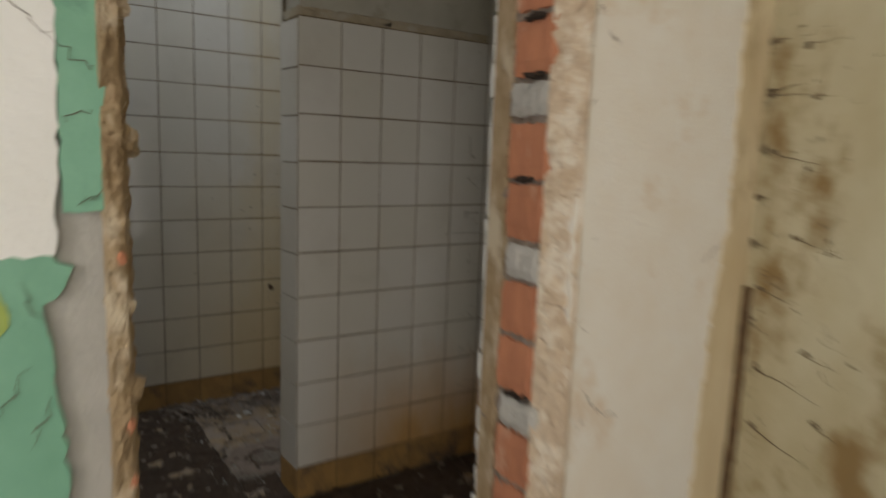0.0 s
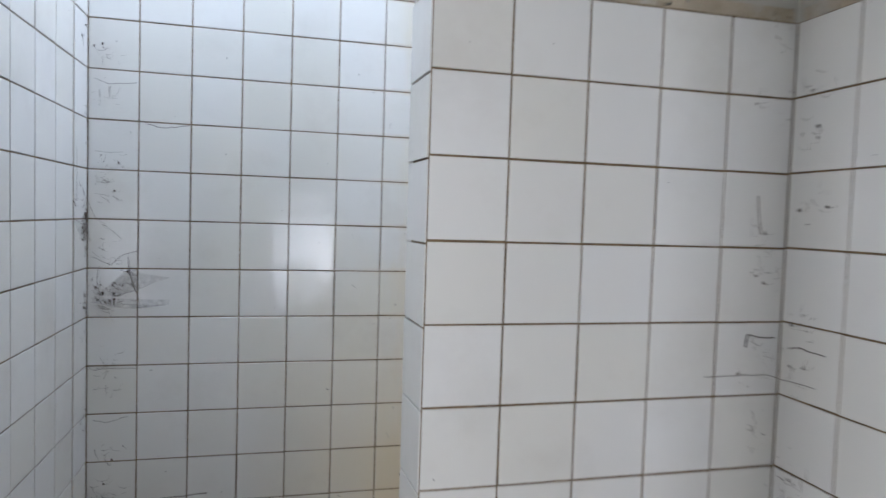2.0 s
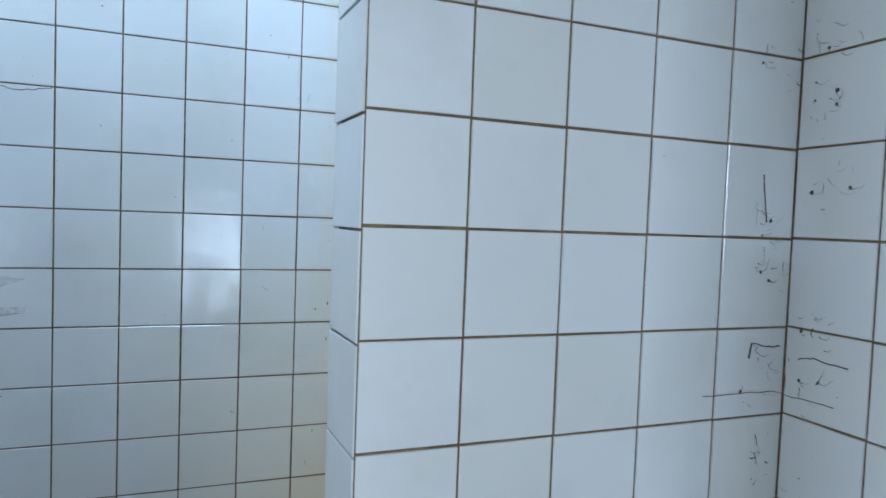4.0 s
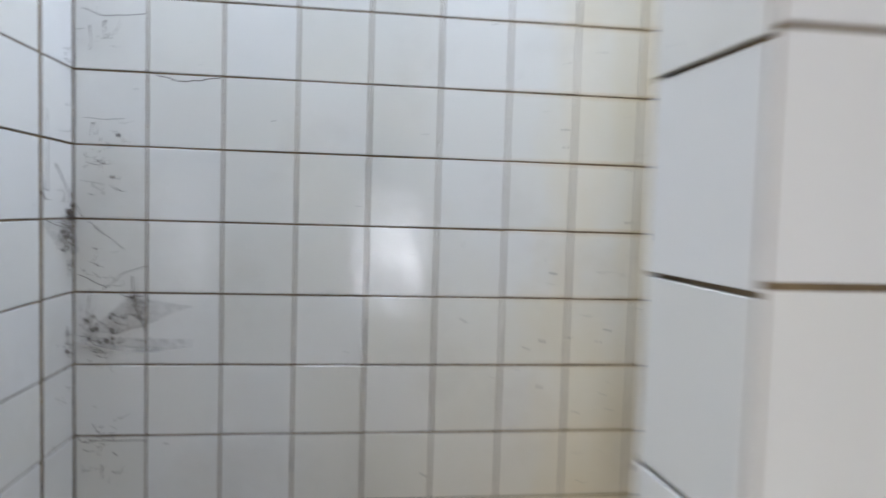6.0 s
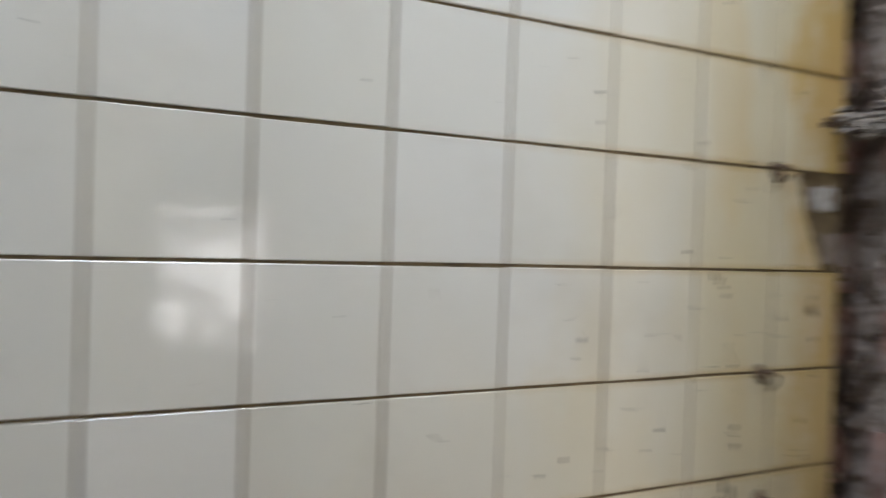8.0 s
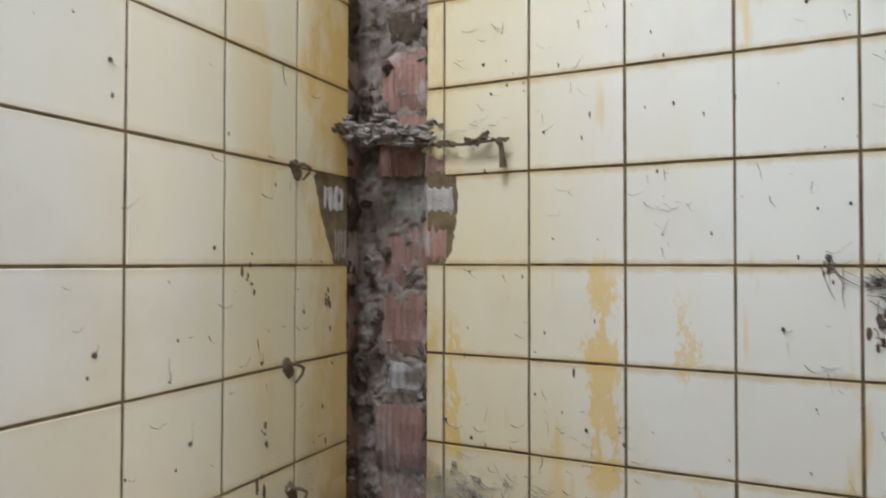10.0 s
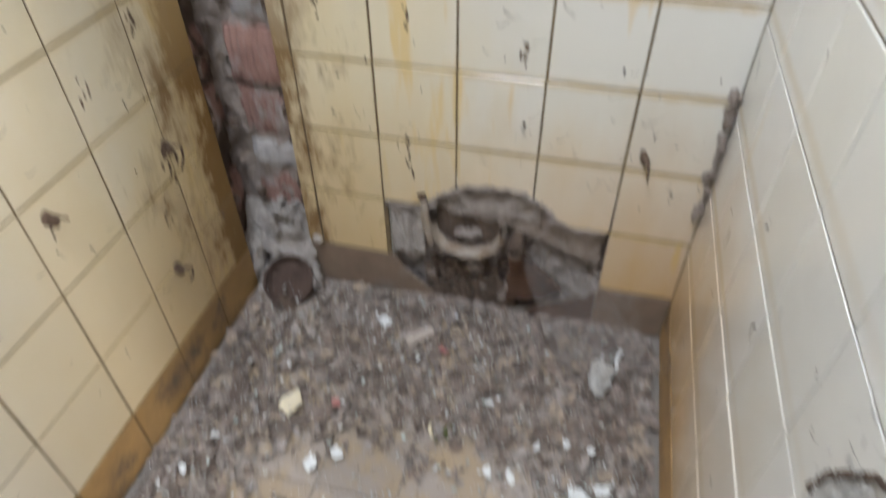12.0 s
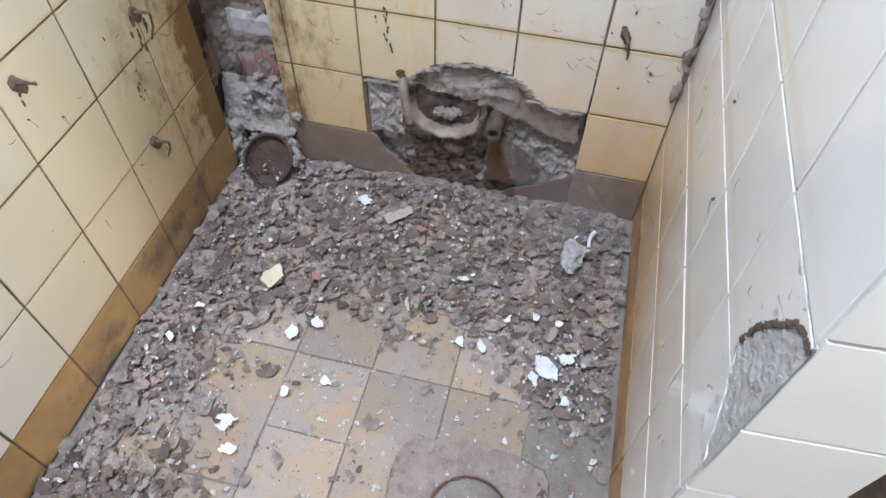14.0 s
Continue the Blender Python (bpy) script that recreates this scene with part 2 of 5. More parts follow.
# jamb plaster in a darker and a paler tone; light is put into the colour
SAND = surface("sandy_plaster", (0.58, 0.44, 0.28), (0.42, 0.30, 0.17), 26, 0.95, (0.74, 0.64, 0.48), 11, 0.50, 100, 0.012, (1, 1, 0.6))
LITPLASTER = surface("lit_pinkish_cream_plaster", (0.72, 0.60, 0.46), (0.60, 0.47, 0.34), 30, 0.95, (0.82, 0.75, 0.64), 14, 0.48, 90, 0.005)
GREYPLASTER = surface("grey_plaster", (0.46, 0.45, 0.42), (0.40, 0.39, 0.36), 16, 0.9, (0.33, 0.31, 0.28), 7, 0.6, 120, 0.002)
WHITE = surface("white_limewash", (0.87, 0.85, 0.80), (0.84, 0.79, 0.71), 7, 0.85, (0.74, 0.61, 0.47), 3.4, 0.55, 90, 0.0025)
CLEANWHITE = surface("clean_white_limewash", (0.86, 0.87, 0.86), (0.82, 0.83, 0.81), 8, 0.85, (0.70, 0.69, 0.64), 14, 0.64, 90, 0.0025)
CREAM = surface("stained_limewash", (0.57, 0.53, 0.38), (0.46, 0.40, 0.25), 6, 0.85, (0.27, 0.18, 0.075), 5.5, 0.53, 80, 0.002, (1, 1, 0.55))
TAN = surface("tan_stained_limewash", (0.72, 0.62, 0.43), (0.62, 0.50, 0.31), 9, 0.85, (0.36, 0.25, 0.12), 8, 0.57, 80, 0.002, (1, 1, 0.3))
GREEN = surface("green_oil_paint", (0.17, 0.39, 0.27), (0.20, 0.44, 0.31), 12, 0.45, (0.12, 0.28, 0.20), 9, 0.62, 70, 0.001)
LIME = surface("yellow_green_paint", (0.36, 0.46, 0.10), (0.30, 0.42, 0.12), 12, 0.5)
BRICK = surface("orange_hollow_brick", (0.58, 0.25, 0.14), (0.48, 0.20, 0.115), 22, 0.9, (0.64, 0.42, 0.30), 18, 0.58, 120, 0.003, (1, 1, 0.4), vary=0.14)
PINKBRICK = surface("dusty_red_brick", (0.36, 0.21, 0.17), (0.26, 0.145, 0.115), 24, 0.95, (0.42, 0.355, 0.325), 15, 0.50, 120, 0.004, (1, 1, 0.5), vary=0.15)
SOOTBRICK = surface("sooty_red_brick", (0.15, 0.10, 0.08), (0.085, 0.055, 0.042), 24, 0.95, (0.30, 0.24, 0.20), 18, 0.58, 120, 0.006, (1, 1, 0.5), vary=0.2)
BLOCK = surface("grey_mortar_block", (0.58, 0.57, 0.54), (0.46, 0.455, 0.43), 24, 0.95, (0.33, 0.31, 0.28), 14, 0.6, 130, 0.004, vary=0.1)
PAINTED = surface("pale_green_grey_paint", (0.50, 0.49, 0.42), (0.44, 0.42, 0.36), 8, 0.8, (0.36, 0.32, 0.25), 5, 0.6, 90, 0.0015)
FILLET = surface("brown_top_mortar", (0.52, 0.46, 0.35), (0.43, 0.36, 0.25), 12, 0.95, (0.50, 0.48, 0.41), 9, 0.50, 110, 0.006)
CEIL = surface("ceiling_paint", (0.62, 0.60, 0.55), (0.52, 0.50, 0.45), 5, 0.9, (0.40, 0.35, 0.28), 3, 0.6)
CLAY = surface("brown_clay_pipe", (0.115, 0.072, 0.052), (0.075, 0.046, 0.034), 24, 0.85, (0.13, 0.10, 0.085), 40, 0.60, 140, 0.005)
GAPSHADE = surface("black_gap_shade", (0.025, 0.018, 0.014), (0.05, 0.035, 0.025), 40, 1.0)
RUST = surface("rust_crust", (0.125, 0.062, 0.035), (0.085, 0.045, 0.027), 24, 0.9, (0.05, 0.035, 0.025), 16, 0.55, 130, 0.004)
CHINA = surface("dirty_white_china", (0.36, 0.305, 0.25), (0.25, 0.20, 0.155), 30, 0.5, (0.24, 0.16, 0.10), 22, 0.52, 80, 0.001)
BROWNWEB = surface("brown_dusty_cobweb", (0.15, 0.11, 0.07), (0.22, 0.17, 0.11), 60, 1.0)
WEB = surface("sooty_cobweb", (0.08, 0.064, 0.05), (0.15, 0.12, 0.095), 60, 1.0)
SOOTRUST = surface("sooty_rust", (0.10, 0.064, 0.042), (0.17, 0.115, 0.075), 50, 0.95, (0.26, 0.22, 0.18), 40, 0.6)
DUSTWEB = surface("dusty_cobweb", (0.33, 0.30, 0.27), (0.24, 0.21, 0.185), 60, 1.0)
LEAF = island_surface("dead_leaves", [(0.26, 0.20, 0.165), (0.31, 0.25, 0.21), (0.18, 0.135, 0.105), (0.37, 0.285, 0.21), (0.28, 0.23, 0.20), (0.12, 0.085, 0.065), (0.35, 0.30, 0.265), (0.22, 0.16, 0.125)], 0.9)
DARKLEAF = island_surface("dark_leaves", [(0.11, 0.075, 0.052), (0.15, 0.105, 0.075), (0.07, 0.05, 0.036), (0.19, 0.14, 0.10), (0.09, 0.062, 0.045)], 0.9)
CHIP = island_surface("paint_chips", [(0.70, 0.69, 0.66), (0.58, 0.59, 0.56), (0.50, 0.56, 0.51), (0.66, 0.63, 0.57), (0.48, 0.44, 0.38)], 0.8)
PALE = surface("pale_chip", (0.74, 0.74, 0.72), (0.64, 0.65, 0.64), 30, 0.8, (0.50, 0.48, 0.44), 30, 0.62)
YELLOWCHIP = surface("cream_shard", (0.70, 0.62, 0.44), (0.62, 0.54, 0.38), 20, 0.5)
RED = surface("faded_red_scrap", (0.40, 0.12, 0.11), (0.45, 0.22, 0.19), 40, 0.8)
PAPER = surface("faded_paper", (0.50, 0.42, 0.36), (0.42, 0.35, 0.29), 40, 0.9, (0.45, 0.15, 0.13), 38, 0.62)
FILTH = surface("brown_corner_filth", (0.20, 0.13, 0.065), (0.10, 0.06, 0.03), 24, 0.95, (0.36, 0.27, 0.16), 20, 0.60)
MOSS = surface("moss", (0.10, 0.12, 0.03), (0.07, 0.08, 0.025), 60, 1.0)
SOIL = surface("dry_soil", (0.34, 0.29, 0.21), (0.28, 0.24, 0.16), 1.5, 0.95, (0.16, 0.18, 0.07), 0.6, 0.5, 8, 0.02)
WOODS = surface("far_woods", (0.03, 0.045, 0.02), (0.045, 0.06, 0.025), 0.6, 1.0, None, grain=2, relief=0.2)
TIMBER = surface("painted_timber", (0.55, 0.54, 0.50), (0.45, 0.43, 0.38), 10, 0.6, (0.30, 0.24, 0.17), 8, 0.6)

# ---- mesh helpers ----


def link(name, bm, material, parent=None, label="", smooth=False):
    me = bpy.data.meshes.new(name)
    bm.normal_update()
    bm.to_mesh(me)
    bm.free()
    if smooth:
        for p in me.polygons:
            p.use_smooth = True
    me.materials.append(material)
    ob = new(name, me)
    ob.parent = parent
    if label:
        ob["label"] = label
    return ob


def part(name, bm, material, parent, label="", smooth=False):
    return link(name, bm, material, parent, label, smooth)


def box_into(bm, lo, hi, m=None):
    vs = [bm.verts.new((x, y, z)) for x in (lo[0], hi[0]) for y in (lo[1], hi[1]) for z in (lo[2], hi[2])]
    for q in ((0, 1, 3, 2), (4, 6, 7, 5), (0, 4, 5, 1), (2, 3, 7, 6), (0, 2, 6, 4), (1, 5, 7, 3)):
        bm.faces.new([vs[k] for k in q])
    if m:
        bmesh.ops.transform(bm, matrix=m, verts=vs)
    return vs


def boxes(*spans):
    bm = bmesh.new()
    for lo, hi in spans:
        box_into(bm, lo, hi)
    return bm


def slab_with_opening(axis, lo, hi, opening):
    """A wall as a box with one rectangular opening (u0, u1, z0, z1) through it. axis: the way in which the wall is thick."""
    u = 0 if axis == 1 else 1
    bm = bmesh.new()
    u0, u1, z0, z1 = opening

    def piece(a, b, c, d):
        if b - a < 1e-4 or d - c < 1e-4:
            return
        p, q = [0, 0, c], [0, 0, d]
        p[u], q[u], p[axis], q[axis] = a, b, lo[axis], hi[axis]
        box_into(bm, p, q)
    piece(lo[u], u0, lo[2], hi[2])
    piece(u1, hi[u], lo[2], hi[2])
    piece(u0, u1, lo[2], z0)
    piece(u0, u1, z1, hi[2])
    return bm


def face_matrix(kind, at):
    """Wall coordinates (u along, v up, w out of the wall) to the world. kind: the way in which the face looks."""
    cols = {"-y": ((1, 0, 0), (0, 0, 1), (0, -1, 0)), "+y": ((-1, 0, 0), (0, 0, 1), (0, 1, 0)),
            "-x": ((0, -1, 0), (0, 0, 1), (-1, 0, 0)), "+x": ((0, 1, 0), (0, 0, 1), (1, 0, 0)),
            "+z": ((1, 0, 0), (0, 1, 0), (0, 0, 1))}[kind]
    m = Matrix([[c[k] for c in cols] for k in range(3)]).to_4x4()
    m.translation = at
    return m


def tile_mesh(name, w, h, thick, bev, material):
    """One tile, centred, its back on w = 0, with eased edges."""
    bm = bmesh.new()
    rings = []
    for inset, z in ((0, 0), (0, thick - bev), (bev, thick)):
        a, b = w / 2 - inset, h / 2 - inset
        rings.append([bm.verts.new((x, y, z)) for x, y in ((-a, -b), (a, -b), (a, b), (-a, b))])
    for r0, r1 in zip(rings, rings[1:]):
        for k in range(4):
            bm.faces.new((r0[k], r0[(k + 1) % 4], r1[(k + 1) % 4], r1[k]))
    bm.faces.new(rings[-1])
    me = bpy.data.meshes.new(name)
    bm.normal_update()
    bm.to_mesh(me)
    bm.free()
    me.materials.append(material)
    return me


TILE_MESHES = {}
rng = random.Random(7)


def lay_tile(parent, m, u0, u1, v0, v1, material=None, name="tile", gap=0.0041, thick=0.006, wob=0.10):
    """A tile over the span u0..u1, v0..v1 of the wall plane m, whose w = 0 is the tiles' bed."""
    material = material or TILE
    w, h = round(u1 - u0 - gap, 4), round(v1 - v0 - gap, 4)
    key = (name, w, h, material.name)
    if key not in TILE_MESHES:
        TILE_MESHES[key] = tile_mesh(name, w, h, thick, 0.0009, material)
    ob = new(name, TILE_MESHES[key])
    ob.parent = parent
    tilt = pose((u0 + u1) / 2 + rng.uniform(-.0004, .0004), (v0 + v1) / 2 + rng.uniform(-.0004, .0004), rng.uniform(-.0005, .0003),
                rng.gauss(0, wob), rng.gauss(0, wob), rng.gauss(0, wob * 1.2))
    ob.matrix_basis = m @ tilt
    return ob


def ragged(points, step=0.012, jitter=0.003, seed=1, keep=()):
    """A closed outline with rough edges. keep: edges that stay straight."""
    r = random.Random(seed)
    out = []
    for k, a in enumerate(points):
        b = points[(k + 1) % len(points)]
        n = 1 if k in keep else max(1, int(math.dist(a, b) / step))
        for s in range(n):
            f = s / n
            j = 0 if (s == 0 or k in keep) else jitter
            out.append((a[0] + (b[0] - a[0]) * f + r.uniform(-j, j), a[1] + (b[1] - a[1]) * f + r.uniform(-j, j)))
    return out


def plate(outline, thick, m, bm=None):
    """A flat piece with that outline, from w = 0 to thick."""
    bm = bm or bmesh.new()
    lo = [bm.verts.new(m @ Vector((x, y, 0))) for x, y in outline]
    hi = [bm.verts.new(m @ Vector((x, y, thick))) for x, y in outline]
    n = len(outline)
    for k in range(n):
        bm.faces.new((lo[k], lo[(k + 1) % n], hi[(k + 1) % n], hi[k]))
    f = bm.faces.new(hi)
    f.normal_update()
    bmesh.ops.triangulate(bm, faces=[f])
    return bm


def rough_sheet(u0, u1, v0, v1, m, nu, nv, height, seed=0.0, freq=18):
    """A rough skin of mortar: a grid pushed in and out by noise, closed at its rim."""
    bm = bmesh.new()
    g = []
    for i in range(nu + 1):
        col = []
        for j in range(nv + 1):
            u, v = u0 + (u1 - u0) * i / nu, v0 + (v1 - v0) * j / nv
            p = Vector((u * freq, v * freq, seed))
            w = height * (0.9 * noise.fractal(p, 0.8, 2.1, 5) + 0.55)
            edge = i in (0, nu) or j in (0, nv)
            col.append(bm.verts.new(m @ Vector((u, v, 0 if edge else max(w, 0.0005)))))
        g.append(col)
    for i in range(nu):
        for j in range(nv):
            bm.faces.new((g[i][j], g[i + 1][j], g[i + 1][j + 1], g[i][j + 1]))
    return bm


def lump(bm, centre, size, seed, sub=2, rough=0.35):
    """A rough stone or crumb."""
    made = bmesh.ops.create_icosphere(bm, subdivisions=sub, radius=1.0)["verts"]
    r = random.Random(seed)
    spin = Euler((r.uniform(0, 6), r.uniform(0, 6), r.uniform(0, 6))).to_matrix()
    for v in made:
        k = 1 + rough * noise.fractal(v.co * 1.6 + Vector((seed, seed * .3, 0)), 0.9, 2.0, 4)
        p = spin @ (v.co * k)
        v.co = Vector((p.x * size[0], p.y * size[1], p.z * size[2])) + Vector(centre)


def tube(bm, pts, radius, sides=5, taper=None):
    """A thin tube along pts."""
    rings = []
    for k, p in enumerate(pts):
        a, b = Vector(pts[max(k - 1, 0)]), Vector(pts[min(k + 1, len(pts) - 1)])
        d = (b - a).normalized()
        s = d.orthogonal().normalized()
        t = d.cross(s)
        rad = radius * (taper(k / (len(pts) - 1)) if taper else 1)
        rings.append([bm.verts.new(Vector(p) + (s * math.cos(q) + t * math.sin(q)) * rad)
                      for q in (6.2832 * i / sides for i in range(sides))])
    for r0, r1 in zip(rings, rings[1:]):
        for i in range(sides):
            bm.faces.new((r0[i], r0[(i + 1) % sides], r1[(i + 1) % sides], r1[i]))
    bm.faces.new(rings[0][::-1])
    bm.faces.new(rings[-1])


# ---- structure ----
P = 0.153                       # tile pitch
ZT = 0.119                      # top of the skirting
TOP_LOW, TOP_HIGH = 10, 13      # tile rows on the partition side and on the outer walls
CEILING = 2.75
XB, XR = 1.566, 1.594           # faces of the east wall in the inner and the outer stall
YP, YQ, XP = -1.070, -0.925, 0.830
XN = 0.822                      # the partition's end is a little askew: its inner edge stands further out
YF0, YF1 = -2.215, -1.985       # faces of the doorway wall
DOOR = (0.185, 0.930, 0.0, 2.06)

floor = tagged(link("floor", boxes(((-2.4, -5.2, -0.15), (1.9, 0.3, -0.0025))), DIRT), "dirty bare screed floor under tiles and debris", "floor", kind="structure")
HATCH = (0.17, 0.87, -0.50, -0.04)      # assumed roof hatch over the passage, unseen, open for the fill lamp
ceiling = tagged(link("ceiling", boxes(((-2.4, -5.2, CEILING), (1.9, HATCH[2], CEILING + 0.2)), ((-2.4, HATCH[3], CEILING), (1.9, 0.3, CEILING + 0.2)),
                                       ((-2.4, HATCH[2], CEILING), (HATCH[0], HATCH[3], CEILING + 0.2)), ((HATCH[1], HATCH[2], CEILING), (1.9, HATCH[3], CEILING + 0.2))), CEIL),
                 "stained off-white painted ceiling with an assumed, unseen open hatch", "ceiling", kind="structure")
wall_north = tagged(link("wall_north", boxes(((-0.25, 0.07, -0.012), (1.9, 0.3, CEILING)), ((-0.25, 0.009, -0.012), (1.512, 0.07, CEILING))), PAINTED),
                    "washroom wall clad in white glazed tiles", "wall", kind="structure")
wall_east = tagged(link("wall_east", boxes(((1.66, -2.1, -0.012), (1.9, 0.07, CEILING)), ((1.575, YQ, -0.012), (1.66, -0.776, CEILING)), ((1.575, -0.322, -0.012), (1.66, -0.128, CEILING)),
                                           ((1.575, -0.776, 0.352), (1.66, -0.322, CEILING)), ((1.625, -0.776, -0.012), (1.66, -0.322, 0.352)),
                                           ((1.603, -1.985, -0.012), (1.66, YQ, CEILING))), PAINTED),
                   "washroom wall with tiles, a broken corner chase and a torn-out toilet outlet", "wall", kind="structure")
wall_west = tagged(link("wall_west", boxes(((-0.25, YF1, -0.012), (-0.009, 0.009, CEILING))), PAINTED),
                   "washroom wall clad in white glazed tiles", "wall", kind="structure")
wall_doorway = tagged(link("wall_doorway", slab_with_opening(1, (-2.4, YF0 + 0.012, -0.012), (1.9, YF1, CEILING), (0.155, 0.975, DOOR[2], DOOR[3])), GREYPLASTER),
                      "thick wall with a broken-out doorway and peeling paint", "wall", kind="structure")
wall_hall_east = tagged(link("wall_hall_east", boxes(((1.555, -5.2, -0.012), (1.9, YF0 + 0.012, CEILING))), CREAM),
                        "damp-stained cream limewashed hall wall", "wall", kind="structure")
# the west opening is unseen, added only for the fill lamp
wall_hall_west = tagged(link("wall_hall_west", slab_with_opening(0, (-2.4, -5.2, -0.012), (-2.2, YF0 + 0.012, CEILING), (-4.6, -3.4, 0.9, 2.0)), CREAM), "cream limewashed hall wall with an added, unseen window opening", "wall", kind="structure")
# south window added unseen, to let the fill lamp through
bm = slab_with_opening(1, (-2.2, -5.2, -0.012), (0.2, -5.0, CEILING), (-1.40, -0.36, 0.9, 2.0))
bm2 = slab_with_opening(1, (0.2, -5.2, -0.012), (1.555, -5.0, CEILING), (0.45, 1.35, 0.0, 2.05))
tmp = bpy.data.meshes.new("tmp")
bm2.to_mesh(tmp)
bm2.free()
bm.from_mesh(tmp)
bpy.data.meshes.remove(tmp)
wall_south = tagged(link("wall_south", bm, CREAM), "cream hall wall with an added, unseen window and an open way out", "wall", kind="structure")
ground = tagged(link("ground", boxes(((-400, -400, -0.5), (400, 400, -0.16))), SOIL), "dry sunlit soil outside", "ground", kind="structure")

# the partition between the stalls
partition = tagged(link("wall_partition", boxes(((XP + 0.009, YP + 0.009, -0.012), (1.66, YQ - 0.009, CEILING))), PAINTED),
                   "stub partition wall clad in cream glazed tiles", "wall", kind="structure")

# grout beds, 3 mm behind the tile faces


def bed(parent, lo, hi):
    return part("grout_bed", boxes((lo, hi)), GROUT, parent)


bed(wall_north, (-0.003, 0.003, 0.0), (1.512, 0.0085, ZT + P * TOP_HIGH))
bed(wall_west, (-0.0085, YF1 + 0.006, 0.0), (-0.003, 0.003, ZT + P * TOP_HIGH))
bed(wall_east, (XR + 0.003, YF1 + 0.006, 0.0), (XR + 0.0085, YP + 0.003, ZT + P * TOP_LOW))
bed(partition, (XP + 0.0025, YP + 0.003, 0.0), (XR + 0.003, YP + 0.0085, ZT + P * TOP_LOW))
bed(partition, (XP + 0.003, YP + 0.0085, 0.0), (XP + 0.0085, YQ - 0.0085, ZT + P * TOP_LOW))
bed(partition, (XP + 0.0025, YQ - 0.0085, 0.0), (XB + 0.003, YQ - 0.003, ZT + P * TOP_HIGH))
# the inner stall's east bed leaves out the torn hole
bm = boxes(((XB + 0.003, YQ - 0.003, 0.0), (XB + 0.0085, -0.778, ZT + P * TOP_HIGH)), ((XB + 0.003, -0.320, 0.0), (XB + 0.0085, -0.128, ZT + P * TOP_HIGH)),
           ((XB + 0.003, -0.778, 0.36), (XB + 0.0085, -0.320, ZT + P * TOP_HIGH)))
part("grout_bed", bm, GROUT, wall_east)

# ---- things of the doorway: broken jambs, bricks, peeling paint ----
jm = face_matrix("-x", (0.930, -1.985, 0.0))     # right reveal: u runs towards the hall, v up, w into the opening
jamb = tagged(new("broken_jamb"), "broken-open door jamb with bare orange hollow bricks and plaster", "jamb", kind="structure")


def ridged_brick(name, m, w, h, deep, material, parent, ridges=7, seed=0):
    """A hollow clay brick, seen on its scored side, with uneven broken edges."""
    r = random.Random(seed)
    bm = bmesh.new()
    n = ridges * 2
    rows_v = 4
    front = []
    for i in range(n + 1):
        col = []
        for j in range(rows_v + 1):
            u, v = w * i / n, h * j / rows_v
            if i in (0, n):
                u += r.uniform(-.004, .004)
            if j in (0, rows_v):
                v += r.uniform(-.004, .003)
            ww = deep + (0.0018 if i % 2 else 0.0) + r.uniform(-.0012, .0012)
            if i in (0, n) or j in (0, rows_v):
                ww -= 0.004 + r.uniform(0, .004)
            col.append(bm.verts.new(m @ Vector((u, v, ww))))
        front.append(col)
    for i in range(n):
        for j in range(rows_v):
            bm.faces.new((front[i][j], front[i + 1][j], front[i + 1][j + 1], front[i][j + 1]))
    rim = [front[i][0] for i in range(n + 1)] + [front[n][j] for j in range(1, rows_v + 1)] + \
          [front[i][rows_v] for i in range(n - 1, -1, -1)] + [front[0][j] for j in range(rows_v - 1, 0, -1)]
    back = [bm.verts.new(v.co - (m.to_3x3() @ Vector((0, 0, deep)))) for v in rim]
    for k in range(len(rim)):
        q = (k + 1) % len(rim)
        bm.faces.new((rim[k], back[k], back[q], rim[q]))
    return part(name, bm, material, parent)


# mortar skin behind the bricks, then the bricks course by course
part("core", boxes(((0.930, -2.172, -0.002), (0.974, -1.986, 2.059))), MORTAR, jamb)
part("mortar", rough_sheet(0.0, 0.186, 0.0, 2.06, jm, 18, 160, 0.012, 2.0, 30), MORTAR, jamb)
BLOCK_AT, BLOCK_STEP = 0.290, 0.328     # grey blocks, with two bricks between each pair


def courses(z0, z1):
    """Courses of the masonry: (foot, height, is_block) from z0 to z1."""
    out = []
    for q in range(-1, 7):
        b = BLOCK_AT + q * BLOCK_STEP
        out += [(b, 0.066, True), (b + 0.080, 0.112, False), (b + 0.204, 0.110, False)]
    return [c for c in out if c[0] >= z0 and c[0] + c[1] <= z1]


for k, (z, h, grey) in enumerate(courses(0.02, 2.05)):
    ridged_brick("mortar_block" if grey else "brick", jm @ pose(0.066 + rng.uniform(-.004, .004), z + 0.035 + rng.uniform(-.003, .003), 0.002), 0.112 + rng.uniform(-.008, .006), h,
                 0.016 + rng.uniform(-.003, .003), BLOCK if grey else BRICK, jamb, 4 if grey else 9, k)
# plaster left standing on both sides of the bricks
chamfer = Matrix(((0.60, 0, -0.80, 0.919), (-0.80, 0, -0.60, -2.156), (0, 1, 0, 0), (0, 0, 0, 1)))     # crumbled back to the hall's face
part("plaster_edge", rough_sheet(0.0, 0.080, 0.0, 2.06, chamfer, 24, 420, 0.014, 5.0, 20), LITPLASTER, jamb, "crumbling pinkish cream plaster, painted paler as the lit jamb")
